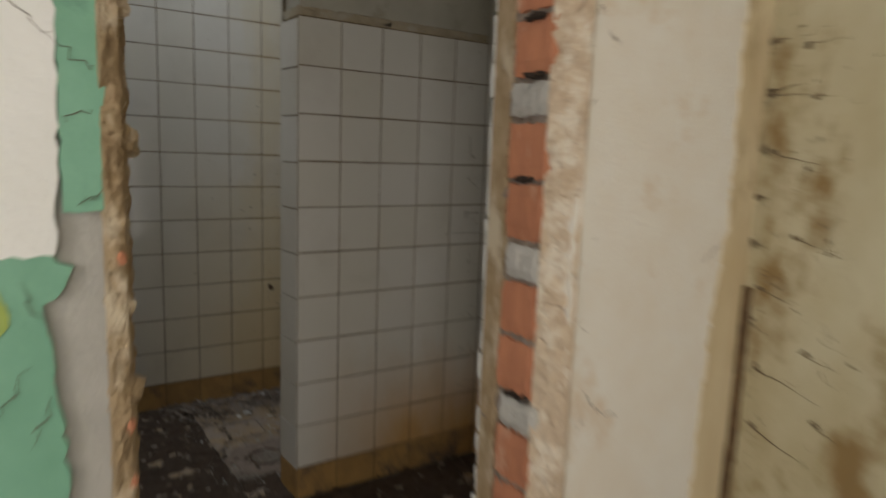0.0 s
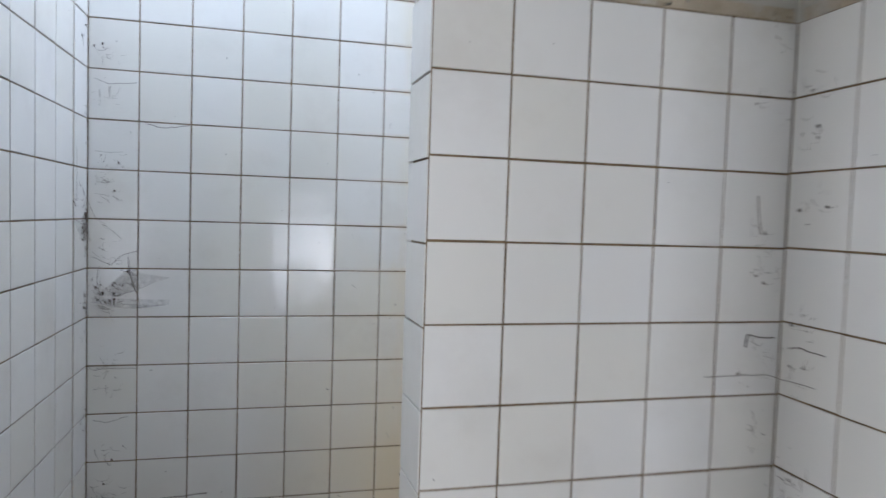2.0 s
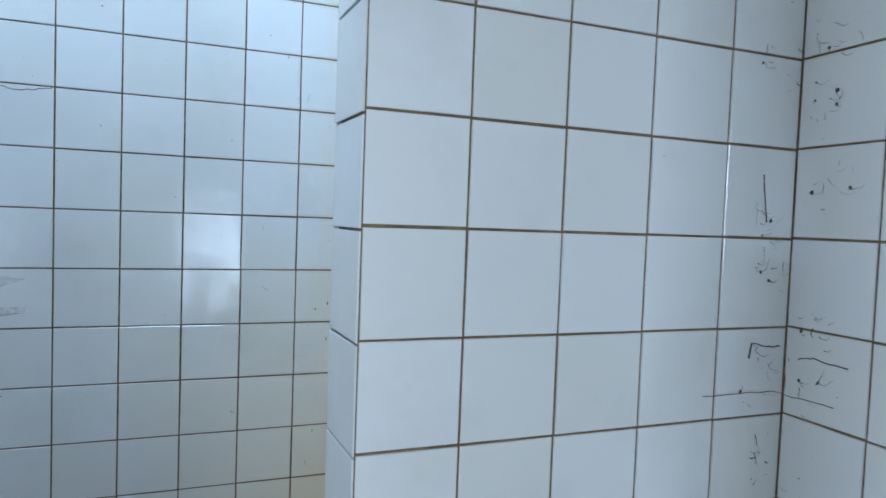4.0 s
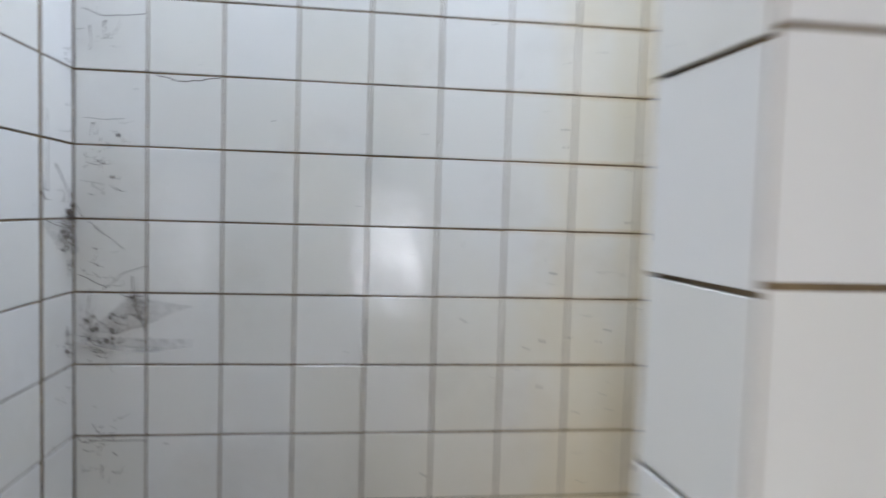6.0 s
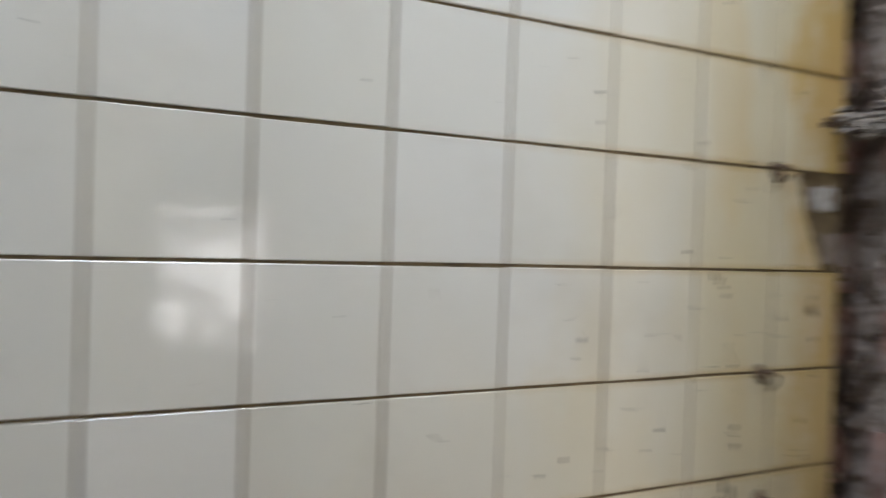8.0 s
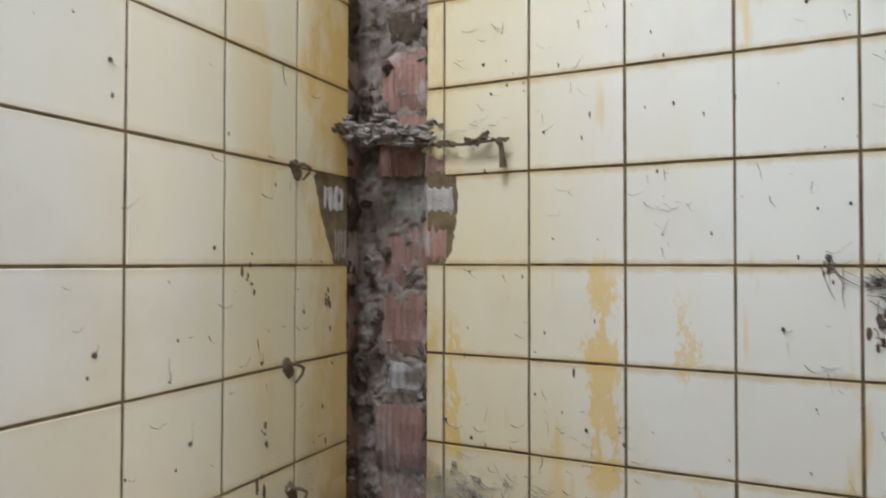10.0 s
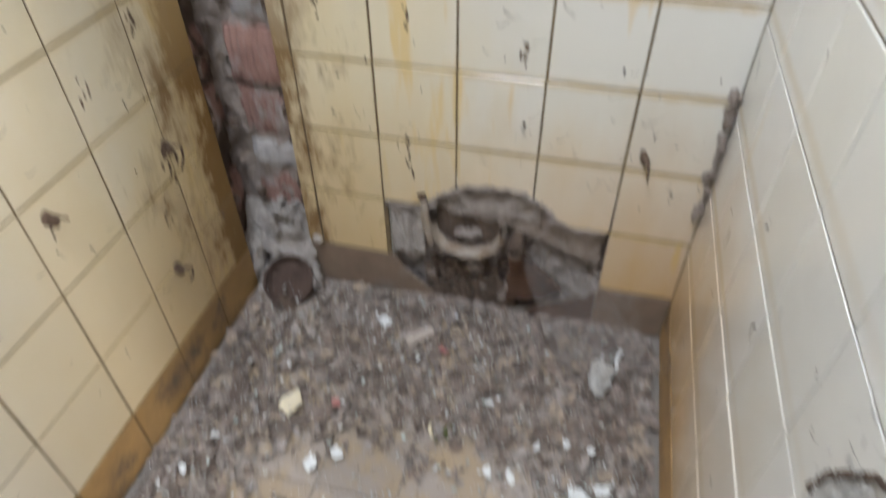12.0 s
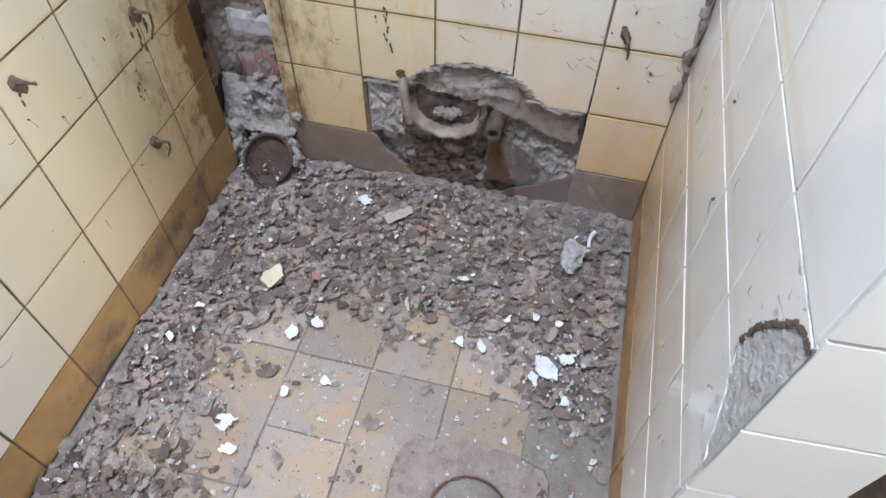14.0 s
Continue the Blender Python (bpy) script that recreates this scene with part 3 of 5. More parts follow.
part("inner_plaster", plate(ragged([(0.004, 0.0), (0.058, 0.0), (0.060, 2.06), (0.004, 2.06)], 0.012, 0.006, 4, keep=(3,)), 0.014, jm), SAND, jamb)
# broken tile ends on the washroom side of the jamb
z = 0.02
n = 0
while z < 2.0:
    hh = rng.uniform(0.018, 0.07)
    w0 = rng.uniform(0.006, 0.016)
    part("tile_edge", plate(ragged([(-0.010, z), (0.002, z), (0.002, z + hh), (-0.010, z + hh)], 0.006, 0.0012, n), w0, jm), PALE, jamb)
    z += hh + rng.uniform(0.0, 0.012)
    n += 1
# dark gaps between bricks: black lumps whose colour stands for the shade inside
for n, (y, z, w) in enumerate(((-2.125, 1.386, 0.026), (-2.110, 1.182, 0.022), (-2.120, 0.728, 0.030), (-2.118, 1.498, 0.024))):
    bm = bmesh.new()
    for q in range(5):
        lump(bm, (0.910 + 0.002 * (q % 2), y + w * (q - 2) * 0.42, z + 0.003 * math.sin(q * 2.1 + n)), (0.010, w * 0.32, 0.0055), n * 7 + q + 3, 2, 0.6)
    part("gap", bm, GAPSHADE, jamb, "black lumps painted as the shade of a brick gap")

# right: white limewash beside the doorway
wm = face_matrix("-y", (0, YF0 + 0.012, 0))
white = part("limewash", plate(ragged([(0.975, -0.01), (1.555, -0.01), (1.555, 2.75), (0.930, 2.75), (0.930, 2.06), (0.962, 2.06), (0.955, 1.5), (0.968, 1.24), (0.948, 1.1), (0.955, 0.8)],
                                      0.014, 0.005, 8, keep=(0, 1, 2)), 0.012, wm), WHITE, wall_doorway, "flaking white limewash")
part("corner_crust", plate(ragged([(1.400, -0.01), (1.5545, -0.01), (1.5545, 2.75), (1.455, 2.75), (1.47, 1.9), (1.445, 1.45), (1.46, 1.1), (1.42, 0.8)], 0.016, 0.009, 9, keep=(0, 1, 2)), 0.0155, wm), TAN, wall_doorway, "brown-stained crust in the corner")

# left: white and green coats over grey plaster, and a bare sandy edge
part("limewash", plate(ragged([(-2.2, 1.078), (0.085, 1.090), (0.092, 1.2), (0.096, 1.36), (0.092, 1.6), (0.098, 2.75), (-2.2, 2.75)], 0.014, 0.003, 11, keep=(5, 6)), 0.016, wm), CLEANWHITE, wall_doorway,
     "white limewash over green")
part("green_coat", plate(ragged([(0.096, 1.142), (0.145, 1.144), (0.147, 2.06), (0.148, 2.75), (0.100, 2.75)], 0.014, 0.002, 12, keep=(2, 3)), 0.0145, wm), GREEN, wall_doorway, "cracked green oil paint")
part("green_coat", plate(ragged([(-2.2, -0.01), (0.096, -0.01), (0.083, 0.6), (0.090, 0.8), (0.080, 0.95), (0.070, 1.03), (0.094, 1.05), (0.104, 1.075), (0.08, 1.093), (-2.2, 1.077)], 0.014, 0.004, 13, keep=(0, 9)), 0.0135, wm),
     GREEN, wall_doorway, "cracked green oil paint")
part("lime_patch", plate(ragged([(-0.10, 1.0), (0.022, 0.985), (0.036, 1.02), (0.022, 1.06), (-0.1, 1.055)], 0.01, 0.004, 14), 0.0152, wm), LIME, wall_doorway, "yellow-green paint patch")
lm = Matrix(((0.155, 0, 0.988, 0.157), (0.988, 0, -0.155, YF0), (0, 1, 0, 0), (0, 0, 0, 1)))     # the reveal splays inwards
part("jamb_plaster", rough_sheet(-0.006, 0.236, 0.0, 2.06, lm, 24, 240, 0.010, 9.0, 26), SAND, wall_doorway, "crumbled sandy jamb plaster")
part("jamb_rim", plate(ragged([(0.138, -0.01), (0.156, -0.01), (0.158, 2.06), (0.140, 2.06)], 0.008, 0.003, 15), 0.014, wm), SAND, wall_doorway, "bare sandy plaster edge")
part("jamb_skin", rough_sheet(0.138, 0.164, 0.0, 2.06, wm @ pose(0, 0, 0.009), 10, 260, 0.018, 12.0, 26), SAND, wall_doorway)
bm = bmesh.new()
for n, (x, y, zz, s) in enumerate([(0.176, -2.19, 1.236, 0.019), (0.19, -2.15, 1.222, 0.016), (0.176, -2.195, 0.905, 0.02), (0.172, -2.20, 0.88, 0.014), (0.18, -2.2, 1.39, 0.013),
                                   (0.182, -2.18, 0.70, 0.016), (0.176, -2.19, 1.6, 0.018), (0.178, -2.2, 0.5, 0.016)]):
    lump(bm, (x - 0.016, y, zz), (s * 1.1, s, s), n + 1, 3, 0.5)
part("plaster_lumps", bm, SAND, wall_doorway, "lumps of plaster")
bm = bmesh.new()
for n, (x, y, zz) in enumerate([(0.167, -2.222, 1.083), (0.172, -2.222, 0.86), (0.172, -2.22, 0.78)]):
    lump(bm, (x - 0.010, y, zz), (0.006, 0.004, 0.009), n + 11)
part("brick_show", bm, BRICK, wall_doorway, "bits of orange brick showing")


def crack(bm, m, a, b, seed, rad=0.0012, bend=0.01):
    r = random.Random(seed)
    pts = []
    for s in range(9):
        f = s / 8
        pts.append(m @ Vector((a[0] + (b[0] - a[0]) * f + r.uniform(-bend, bend) * 0.5, a[1] + (b[1] - a[1]) * f + r.uniform(-bend, bend) * 0.5, 0.0165)))
    tube(bm, pts, rad, 4, lambda f: 0.25 + math.sin(math.pi * f))


bm = bmesh.new()
for n, (a, b) in enumerate([((0.03, 1.40), (0.09, 1.345)), ((0.09, 1.345), (0.14, 1.31)), ((0.115, 1.155), (0.14, 1.165)), ((0.05, 1.06), (0.075, 0.99)), ((0.02, 0.90), (0.05, 0.95)),
                            ((0.05, 0.85), (0.075, 0.92)), ((0.10, 1.25), (0.135, 1.265)), ((1.005, 0.76), (1.055, 0.70)), ((1.055, 0.70), (1.12, 0.685)), ((1.01, 1.47), (1.04, 1.45)), ((1.36, 1.0), (1.44, 1.05))]):
    crack(bm, wm, a, b, n, 0.0007, 0.014)
tagged(link("wall_cracks", bm, WEB), "dark hairline cracks in the flaking paint", "cracks", kind="stuff")

# cobwebs on the hall's stained wall and the corner
bm = bmesh.new()
r = random.Random(21)
hm = face_matrix("-x", (1.555, YF0, 0.0))
for n in range(60):
    u, v = abs(r.gauss(0, 0.09)) + r.uniform(0, 0.02) + (0.25 * r.random() if n % 3 == 0 else 0), r.uniform(0.45, 1.75) + r.gauss(0, 0.03)
    ln = r.uniform(0.004, 0.022) if n % 4 else r.uniform(0.03, 0.06)
    p0 = Vector((u, v, 0.002))
    pts = [hm @ (p0 + Vector((ln * s / 5, r.gauss(0, 0.12) * ln + (n % 5 - 2.2) * 0.2 * ln * s / 5 - 0.25 * ln * math.sin(s / 5 * 3) + r.uniform(-.003, .003), r.uniform(0.001, 0.008)))) for s in range(6)]
    tube(bm, pts, r.uniform(0.0003, 0.0013), 4, lambda f: 1.15 - f)
for n in range(26):
    u, v = 0.955 + abs(r.gauss(0, 0.02)), r.uniform(0.5, 1.6)
    ln, turn = r.uniform(0.006, 0.022), r.uniform(-1.4, 1.4)
    pts = [wm @ Vector((u + ln * s / 4 * math.cos(turn) + r.uniform(-.003, .003), v + ln * s / 4 * math.sin(turn) + r.uniform(-.003, .003), 0.013 + r.uniform(0, .004))) for s in range(5)]
    tube(bm, pts, r.uniform(0.0004, 0.0013), 4, lambda f: 1.1 - f)
for y, z, ln, drop, rad in ((0.012, 1.514, 0.045, -0.004, .0022), (0.014, 1.400, 0.080, -0.012, .0030), (0.014, 1.393, 0.110, 0.006, .0018), (0.030, 1.262, 0.140, 0.036, .0022), (0.006, 1.152, 0.040, 0.0, .0020),
                            (0.005, 1.040, 0.050, 0.010, .0022), (0.110, 1.062, 0.070, 0.016, .0022), (0.040, 0.935, 0.090, 0.03, .0014), (0.050, 0.735, 0.130, 0.03, .0024), (0.050, 0.590, 0.150, 0.05, .0024),
                            (0.160, 0.800, 0.080, 0.02, .0014), (0.090, 1.500, 0.090, -0.006, .0012), (0.120, 1.385, 0.060, 0.004, .0010), (0.020, 0.850, 0.060, 0.03, .0016), (0.200, 0.640, 0.060, 0.02, .0018)):
    pts = [hm @ Vector((y + ln * q / 8 + r.uniform(-.002, .002), z - drop * (q / 8) ** 0.8 + r.uniform(-.003, .003), 0.004 + r.uniform(0, .005))) for q in range(9)]
    tube(bm, pts, rad * 0.7, 5, lambda f: 1.3 - 1.2 * f + 0.25 * math.sin(f * 19))
    for q in range(5):
        lump(bm, hm @ Vector((y + r.uniform(-.004, .012), z + r.gauss(0, .004), 0.002)), (0.003, 0.006 * r.uniform(.5, 1.2), 0.004), r.randint(1, 9999), 1, 0.7)
tagged(link("hall_cobwebs", bm, BROWNWEB), "sooty cobweb wisps on limewashed hall walls", "cobweb", kind="stuff")

for n, (z0, z1) in enumerate(((0.30, 0.52), (0.50, 0.93))):
    part("crust", rough_sheet(1.532 + 0.006 * (n % 2), 1.5545, z0, z1, wm @ pose(0, 0, 0.0152), 6, int((z1 - z0) / 0.005), 0.008, n * 3.0, 34), FILTH, wall_doorway)
    part("crust", rough_sheet(-0.010, 0.016 + 0.006 * (n % 2), z0 - 0.03, z1, hm, 6, int((z1 - z0) / 0.005), 0.006, n * 5.0, 34), FILTH, wall_hall_east)

# ---- washroom: mortar along the tile tops ----


def fillet(parent, kind, at, length, seed):
    m = face_matrix(kind, at)
    part("top_mortar", rough_sheet(0.0, length, -0.004, 0.030, m @ pose(0, 0, -0.0095), int(length / 0.006), 10, 0.0095, seed, 20), FILLET, parent, "uneven brown mortar band")


fillet(partition, "-y", (XP, YP, ZT + P * TOP_LOW), XR - XP, 1.0)
fillet(wall_east, "-x", (XR, YP, ZT + P * TOP_LOW), 0.9, 2.0)
fillet(partition, "-x", (XP, YQ, ZT + P * TOP_LOW), YQ - YP, 3.0)

# ---- inner stall: broken corner chase ----
chase = tagged(new("corner_chase"), "open corner pipe chase with dusty hollow bricks and grey mortar", "pipe chase", kind="structure")
cm = face_matrix("-x", (1.66, 0.07, 0.0))
part("mortar", rough_sheet(0.0, 0.205, 0.0, 2.1, cm @ pose(0, 0, 0.046), 26, 240, 0.013, 21.0, 36), MORTAR, chase)
am = face_matrix("-y", (1.505, 0.07, 0.0))
part("mortar", rough_sheet(0.0, 0.155, 0.0, 2.1, am @ pose(0, 0, 0.014), 20, 200, 0.018, 24.0, 24), CRUSTSHADE, chase)
for k, (z, h, grey) in enumerate(courses(0.14, 2.05)):
    sooty = z > 1.50
    if grey:
        ridged_brick("mortar_block", cm @ pose((0.080 if z < 0.45 else 0.098) + rng.uniform(-.006, .006), z + 0.003, 0.0), (0.104 if z < 0.45 else 0.080) + rng.uniform(-.014, .012), h - 0.004, 0.058 + rng.uniform(-.006, .004), CRUSTSHADE if sooty else DUSTBLOCK, chase, 4, 40 + k)
        continue
    ridged_brick("brick", cm @ pose(0.078 + rng.uniform(-.004, .004), z, 0.0), 0.114 + rng.uniform(-.010, .005), h, 0.064 + rng.uniform(-.010, .006), SOOTBRICK if sooty else PINKBRICK, chase, 8, 40 + k)
    ridged_brick("brick", am @ pose(0.030, z + 0.004, 0.0), 0.10, h - 0.01, 0.030, SOOTBRICK if sooty else PINKBRICK, chase, 5, 80 + k)
# crumbled edges of the chase
r = random.Random(31)
bm = bmesh.new()
zc = 0.13
while zc < 2.05:
    if r.random() < 0.8:
        lump(bm, (1.585 + r.uniform(-.008, .02), -0.128 + r.uniform(-.003, .012), zc), (r.uniform(.003, .009), r.uniform(.003, .007), r.uniform(.005, .013)), r.randint(1, 999), 2, 0.7)
    if r.random() < 0.9:
        lump(bm, (1.512 + r.uniform(-.004, .02), 0.010 + r.uniform(-.006, .02), zc), (r.uniform(.004, .010), r.uniform(.003, .008), r.uniform(.005, .015)), r.randint(1, 999), 2, 0.7)
    if r.random() < 0.5:
        lump(bm, (1.60 + r.uniform(-.02, .03), 0.02 + r.uniform(-.05, .03), zc), (r.uniform(.005, .013), r.uniform(.005, .012), r.uniform(.006, .014)), r.randint(1, 999), 2, 0.7)
    zc += r.uniform(0.008, 0.02)
part("crumbled_edge", bm, CRUSTSHADE, chase)
# mortar cone over the drain pipe at the foot
slope = Matrix(((0, 0.36, -0.933, 1.560), (-1, 0, 0, 0.035), (0, 0.933, 0.36, 0.085), (0, 0, 0, 1)))     # leans back up into the chase
part("mortar_heap", rough_sheet(0.0, 0.168, -0.010, 0.115, slope, 60, 50, 0.013, 64.0, 24), ASH, chase, "rough slope of grey mortar")
bm = bmesh.new()
for n in range(60):
    s = r.uniform(0.003, 0.009)
    lump(bm, (1.572 + r.uniform(-.02, .03), -0.06 + r.gauss(0, .04), 0.14 + r.uniform(-.05, .07)), (s, s * 1.3, s), n + 60, 2, 0.6)
for n in range(44):
    s = r.uniform(0.006, 0.014)
    lump(bm, (1.545 + r.uniform(-.035, .02), 0.012 + r.uniform(-.02, .02), r.uniform(0.0, 0.12)), (s, s, s * 1.2), n + 160, 2, 0.6)
part("mortar_crumbs", bm, ASH, chase)
# bulge of broken plaster half way up, with a crooked remnant of a pipe clip
bulge = face_matrix("-x", (XB + 0.013, 0.0, 0.0))
ablow = face_matrix("-y", (0, 0.013, 0))
part("bare_patch", rough_sheet(0.118, 0.190, 1.175, 1.405, bulge, 18, 60, 0.006, 71.0, 60), BRICKDUST, chase, "patch bared of tile")
part("bare_patch", rough_sheet(1.410, 1.520, 1.185, 1.375, ablow, 26, 50, 0.006, 73.0, 60), BRICKDUST, chase, "patch bared of tile")
for z, h, w, ao, aw, grey in ((1.185, 0.082, 0.050, 0.060, 0.040, False), (1.273, 0.064, 0.062, 0.025, 0.070, True), (1.344, 0.050, 0.056, 0.034, 0.066, False)):
    ridged_brick("mortar_block" if grey else "brick", bulge @ pose(0.120, z, 0), w, h, 0.011, DUSTBLOCK if grey else PINKBRICK, chase, 4, int(z * 1000))
    ridged_brick("mortar_block" if grey else "brick", ablow @ pose(1.412 + ao, z, 0), aw, h, 0.010, DUSTBLOCK if grey else BRICKDUST, chase, 4, int(z * 990))
bm = bmesh.new()
for n, (y, zz) in enumerate([(0.0, 1.44), (-0.05, 1.43), (-0.09, 1.415), (-0.12, 1.41), (-0.03, 1.46), (0.01, 1.42)]):
    lump(bm, (1.57 + 0.01 * (n % 3), y, zz), (0.022, 0.024, 0.008), n + 90, 3, 0.6)
part("mortar_ledge", bm, MORTAR, chase, "dusty ledge of mortar")
clip = tagged(new("pipe_clip"), "crooked rusty pipe clip sticking out of the wall", "pipe clip")
bm = bmesh.new()
tube(bm, [(1.57, -0.10, 1.406), (1.55, -0.15, 1.398), (1.549, -0.20, 1.394), (1.549, -0.245, 1.396), (1.550, -0.285, 1.398)], 0.0034, 6, lambda f: 1.0 + 0.3 * math.sin(f * 23))
tube(bm, [(1.551, -0.268, 1.400), (1.550, -0.272, 1.382), (1.552, -0.274, 1.352)], 0.0055, 6, lambda f: 1.0 + 0.3 * math.sin(f * 9))
tube(bm, [(1.551, -0.225, 1.392), (1.550, -0.242, 1.408), (1.552, -0.250, 1.412)], 0.0050, 6, lambda f: 1.1 - 0.4 * f)
rk = random.Random(19)
for n in range(34):
    y = -rk.uniform(0.08, 0.285)
    q = rk.uniform(0.0015, 0.0042)
    lump(bm, (1.550 + rk.gauss(0, .003), y, 1.398 + rk.gauss(0, .004)), (q, q * 1.8, q), n + 820, 2, 0.7)
part("strap", bm, SOOTRUST, clip)
bm = bmesh.new()
tube(bm, [(1.50, -0.003, 1.425), (1.47, -0.008, 1.423), (1.455, -0.012, 1.427)], 0.006, 6, lambda f: 1.1 - 0.8 * f)
for n in range(14):
    lump(bm, (rk.uniform(1.455, 1.52), -0.008, 1.424 + rk.gauss(0, .006)), (0.006, 0.004, 0.004), n + 870, 2, 0.7)
part("tip", bm, SOOTRUST, clip)
dust = bmesh.new()
for n in range(90):
    f = rk.random()
    q = rk.uniform(0.004, 0.011)
    lump(dust, (1.50 + 0.07 * f + rk.gauss(0, .006), 0.01 - 0.15 * f + rk.gauss(0, .010), 1.425 + rk.gauss(0, .012)), (q, q * 1.3, q * 0.6), n + 900, 2, 0.7)
part("dust_ledge", dust, DUSTWEB, chase, "grey clotted dust on the mortar ledge")

# clay drain pipe, broken off aslant
drain = tagged(new("drain_pipe"), "broken brown clay drain pipe standing in mortar at the wall foot", "drain pipe")
bm = bmesh.new()
rings = []
lean = Matrix.Translation((1.500, -0.086, 0.046)) @ Euler((0, radians(-38), 0)).to_matrix().to_4x4()
for rad, deep in ((0.060, -0.10), (0.060, 0.0), (0.0550, 0.0), (0.053, -0.014), (0.046, -0.024), (0.0, -0.026)):
    rings.append([bm.verts.new(lean @ Vector((rad * math.cos(6.2832 * q / 28), rad * math.sin(6.2832 * q / 28), deep + (0.005 * noise.noise(Vector((q * 0.7, 1, 2))) if deep == 0 else 0.004 * noise.noise(Vector((q * 0.9, rad * 90, 5))))))) for q in range(28)])
for r0, r1 in zip(rings, rings[1:]):
    for q in range(28):
        bm.faces.new((r0[q], r0[(q + 1) % 28], r1[(q + 1) % 28], r1[q]))
bmesh.ops.remove_doubles(bm, verts=bm.verts, dist=1e-5)
part("pipe_wall", bm, CLAY, drain)
bm = bmesh.new()
lump(bm, (1.462, -0.095, 0.010), (0.016, 0.026, 0.012), 5, 3)
part("silt", bm, CRUSTSHADE, drain)
bm = bmesh.new()
rc = random.Random(14)
for q in range(150):
    a = rc.uniform(-1.6, 1.6)
    sz = rc.uniform(0.003, 0.007)
    lump(bm, lean @ Vector((rc.uniform(0.060, 0.074) * math.cos(a), rc.uniform(0.060, 0.074) * math.sin(a), rc.uniform(-0.035, -0.008))), (sz, sz, sz), q + 20, 2, 0.6)
part("collar", bm, ASH, drain, "grey mortar collar")

# ---- torn-out toilet outlet in the inner stall's east wall ----
hole = tagged(new("toilet_outlet"), "torn-out toilet outlet in a rough hole in the tiles", "toilet outlet", kind="structure")
bm0 = face_matrix("-x", (XB + 0.046, 0.0, 0.0))
part("rough_mortar", rough_sheet(0.318, 0.782, 0.0, 0.356, bm0, 120, 96, 0.014, 41.0, 46), HOLEMORTAR, hole)
part("tile_bed", rough_sheet(0.322, 0.398, 0.126, 0.262, face_matrix("-x", (XB + 0.012, 0, 0)), 26, 40, 0.009, 52.0, 60), ASH, hole, "bared grey tile bed")
# smoother mortar that fills the top of the arch, broken off along its lower edge
top_m = face_matrix("-x", (XB + 0.042, 0, 0))
fill = plate(ragged([(0.420, 0.300), (0.425, 0.262), (0.470, 0.262), (0.520, 0.245), (0.565, 0.250), (0.600, 0.225), (0.650, 0.215), (0.700, 0.190), (0.765, 0.175), (0.768, 0.262), (0.700, 0.264), (0.672, 0.280),
                     (0.640, 0.314), (0.590, 0.338), (0.540, 0.344), (0.480, 0.330)], 0.008, 0.004, 47), 0.026, top_m)
part("arch_mortar", fill, MORTAR, hole, "smooth grey mortar skin")
part("arch_skin", rough_sheet(0.445, 0.640, 0.255, 0.322, face_matrix("-x", (XB + 0.0165, 0, 0)), 50, 20, 0.009, 48.0, 34), HOLEMORTAR, hole)
# china socket: the lower half of a bowl, open towards the room
bm = bmesh.new()
rings = []
for rad, out in ((0.064, -0.030), (0.078, -0.024), (0.084, -0.002), (0.078, 0.016), (0.070, 0.012), (0.066, -0.010)):
    rings.append([bm.verts.new((XB - out + 0.002 * math.sin(q * 1.7), -0.490 - rad * 1.02 * math.cos(a), 0.230 + rad * 0.90 * math.sin(a) + 0.005 * noise.noise(Vector((q * .6, rad * 40, 3)))))
                  for q, a in enumerate(math.pi * (1.0 + k / 22) for k in range(23))])
for r0, r1 in zip(rings, rings[1:]):
    for q in range(22):
        bm.faces.new((r0[q], r0[q + 1], r1[q + 1], r1[q]))
# dark sheet: the socket's inner shade is put into its colour
part("socket_hollow", rough_sheet(0.420, 0.560, 0.168, 0.262, face_matrix("-x", (XB + 0.026, 0, 0)), 44, 30, 0.007, 57.0, 40), CRUSTSHADE, hole, "hollow of the socket, its shade painted dark brown")
part("socket_rim", bm, CHINA, hole, "broken china socket bowl", True)
bm = bmesh.new()
tube(bm, [(XB - 0.006, -0.402, 0.296), (XB - 0.012, -0.404, 0.270), (XB - 0.014, -0.408, 0.235), (XB - 0.014, -0.416, 0.185)], 0.0100, 8, lambda f: 0.7 + 0.35 * math.sin(f * 3.0))
part("china_shard", bm, CHINA, hole, "upright cream china shard")
bm = bmesh.new()
lump(bm, (XB - 0.004, -0.398, 0.300), (0.010, 0.010, 0.008), 133, 2, 0.5)
part("screw_stub", bm, RUST, hole, "rusty stub")
bm = bmesh.new()
for n, (y, zz, q) in enumerate([(-0.49, 0.205, .018), (-0.505, 0.212, .014), (-0.475, 0.210, .012)]):
    lump(bm, (XB + 0.010, y, zz), (0.010, q, q * 0.6), n + 130, 3, 0.6)
part("plug", bm, HOLEMORTAR, hole, "mortar plug in the outlet")
bm = bmesh.new()
segs = 16
rings = []
for rad, x in ((0.0165, XB + 0.02), (0.0165, XB - 0.040), (0.0115, XB - 0.040), (0.0115, XB + 0.02)):
    rings.append([bm.verts.new((x, -0.596 + rad * math.cos(6.2832 * q / segs), 0.216 + rad * math.sin(6.2832 * q / segs))) for q in range(segs)])
for r0, r1 in zip(rings, rings[1:]):
    for q in range(segs):
        bm.faces.new((r0[q], r0[(q + 1) % segs], r1[(q + 1) % segs], r1[q]))
part("water_pipe", bm, CRUSTSHADE, hole, "stub of a narrow water pipe")
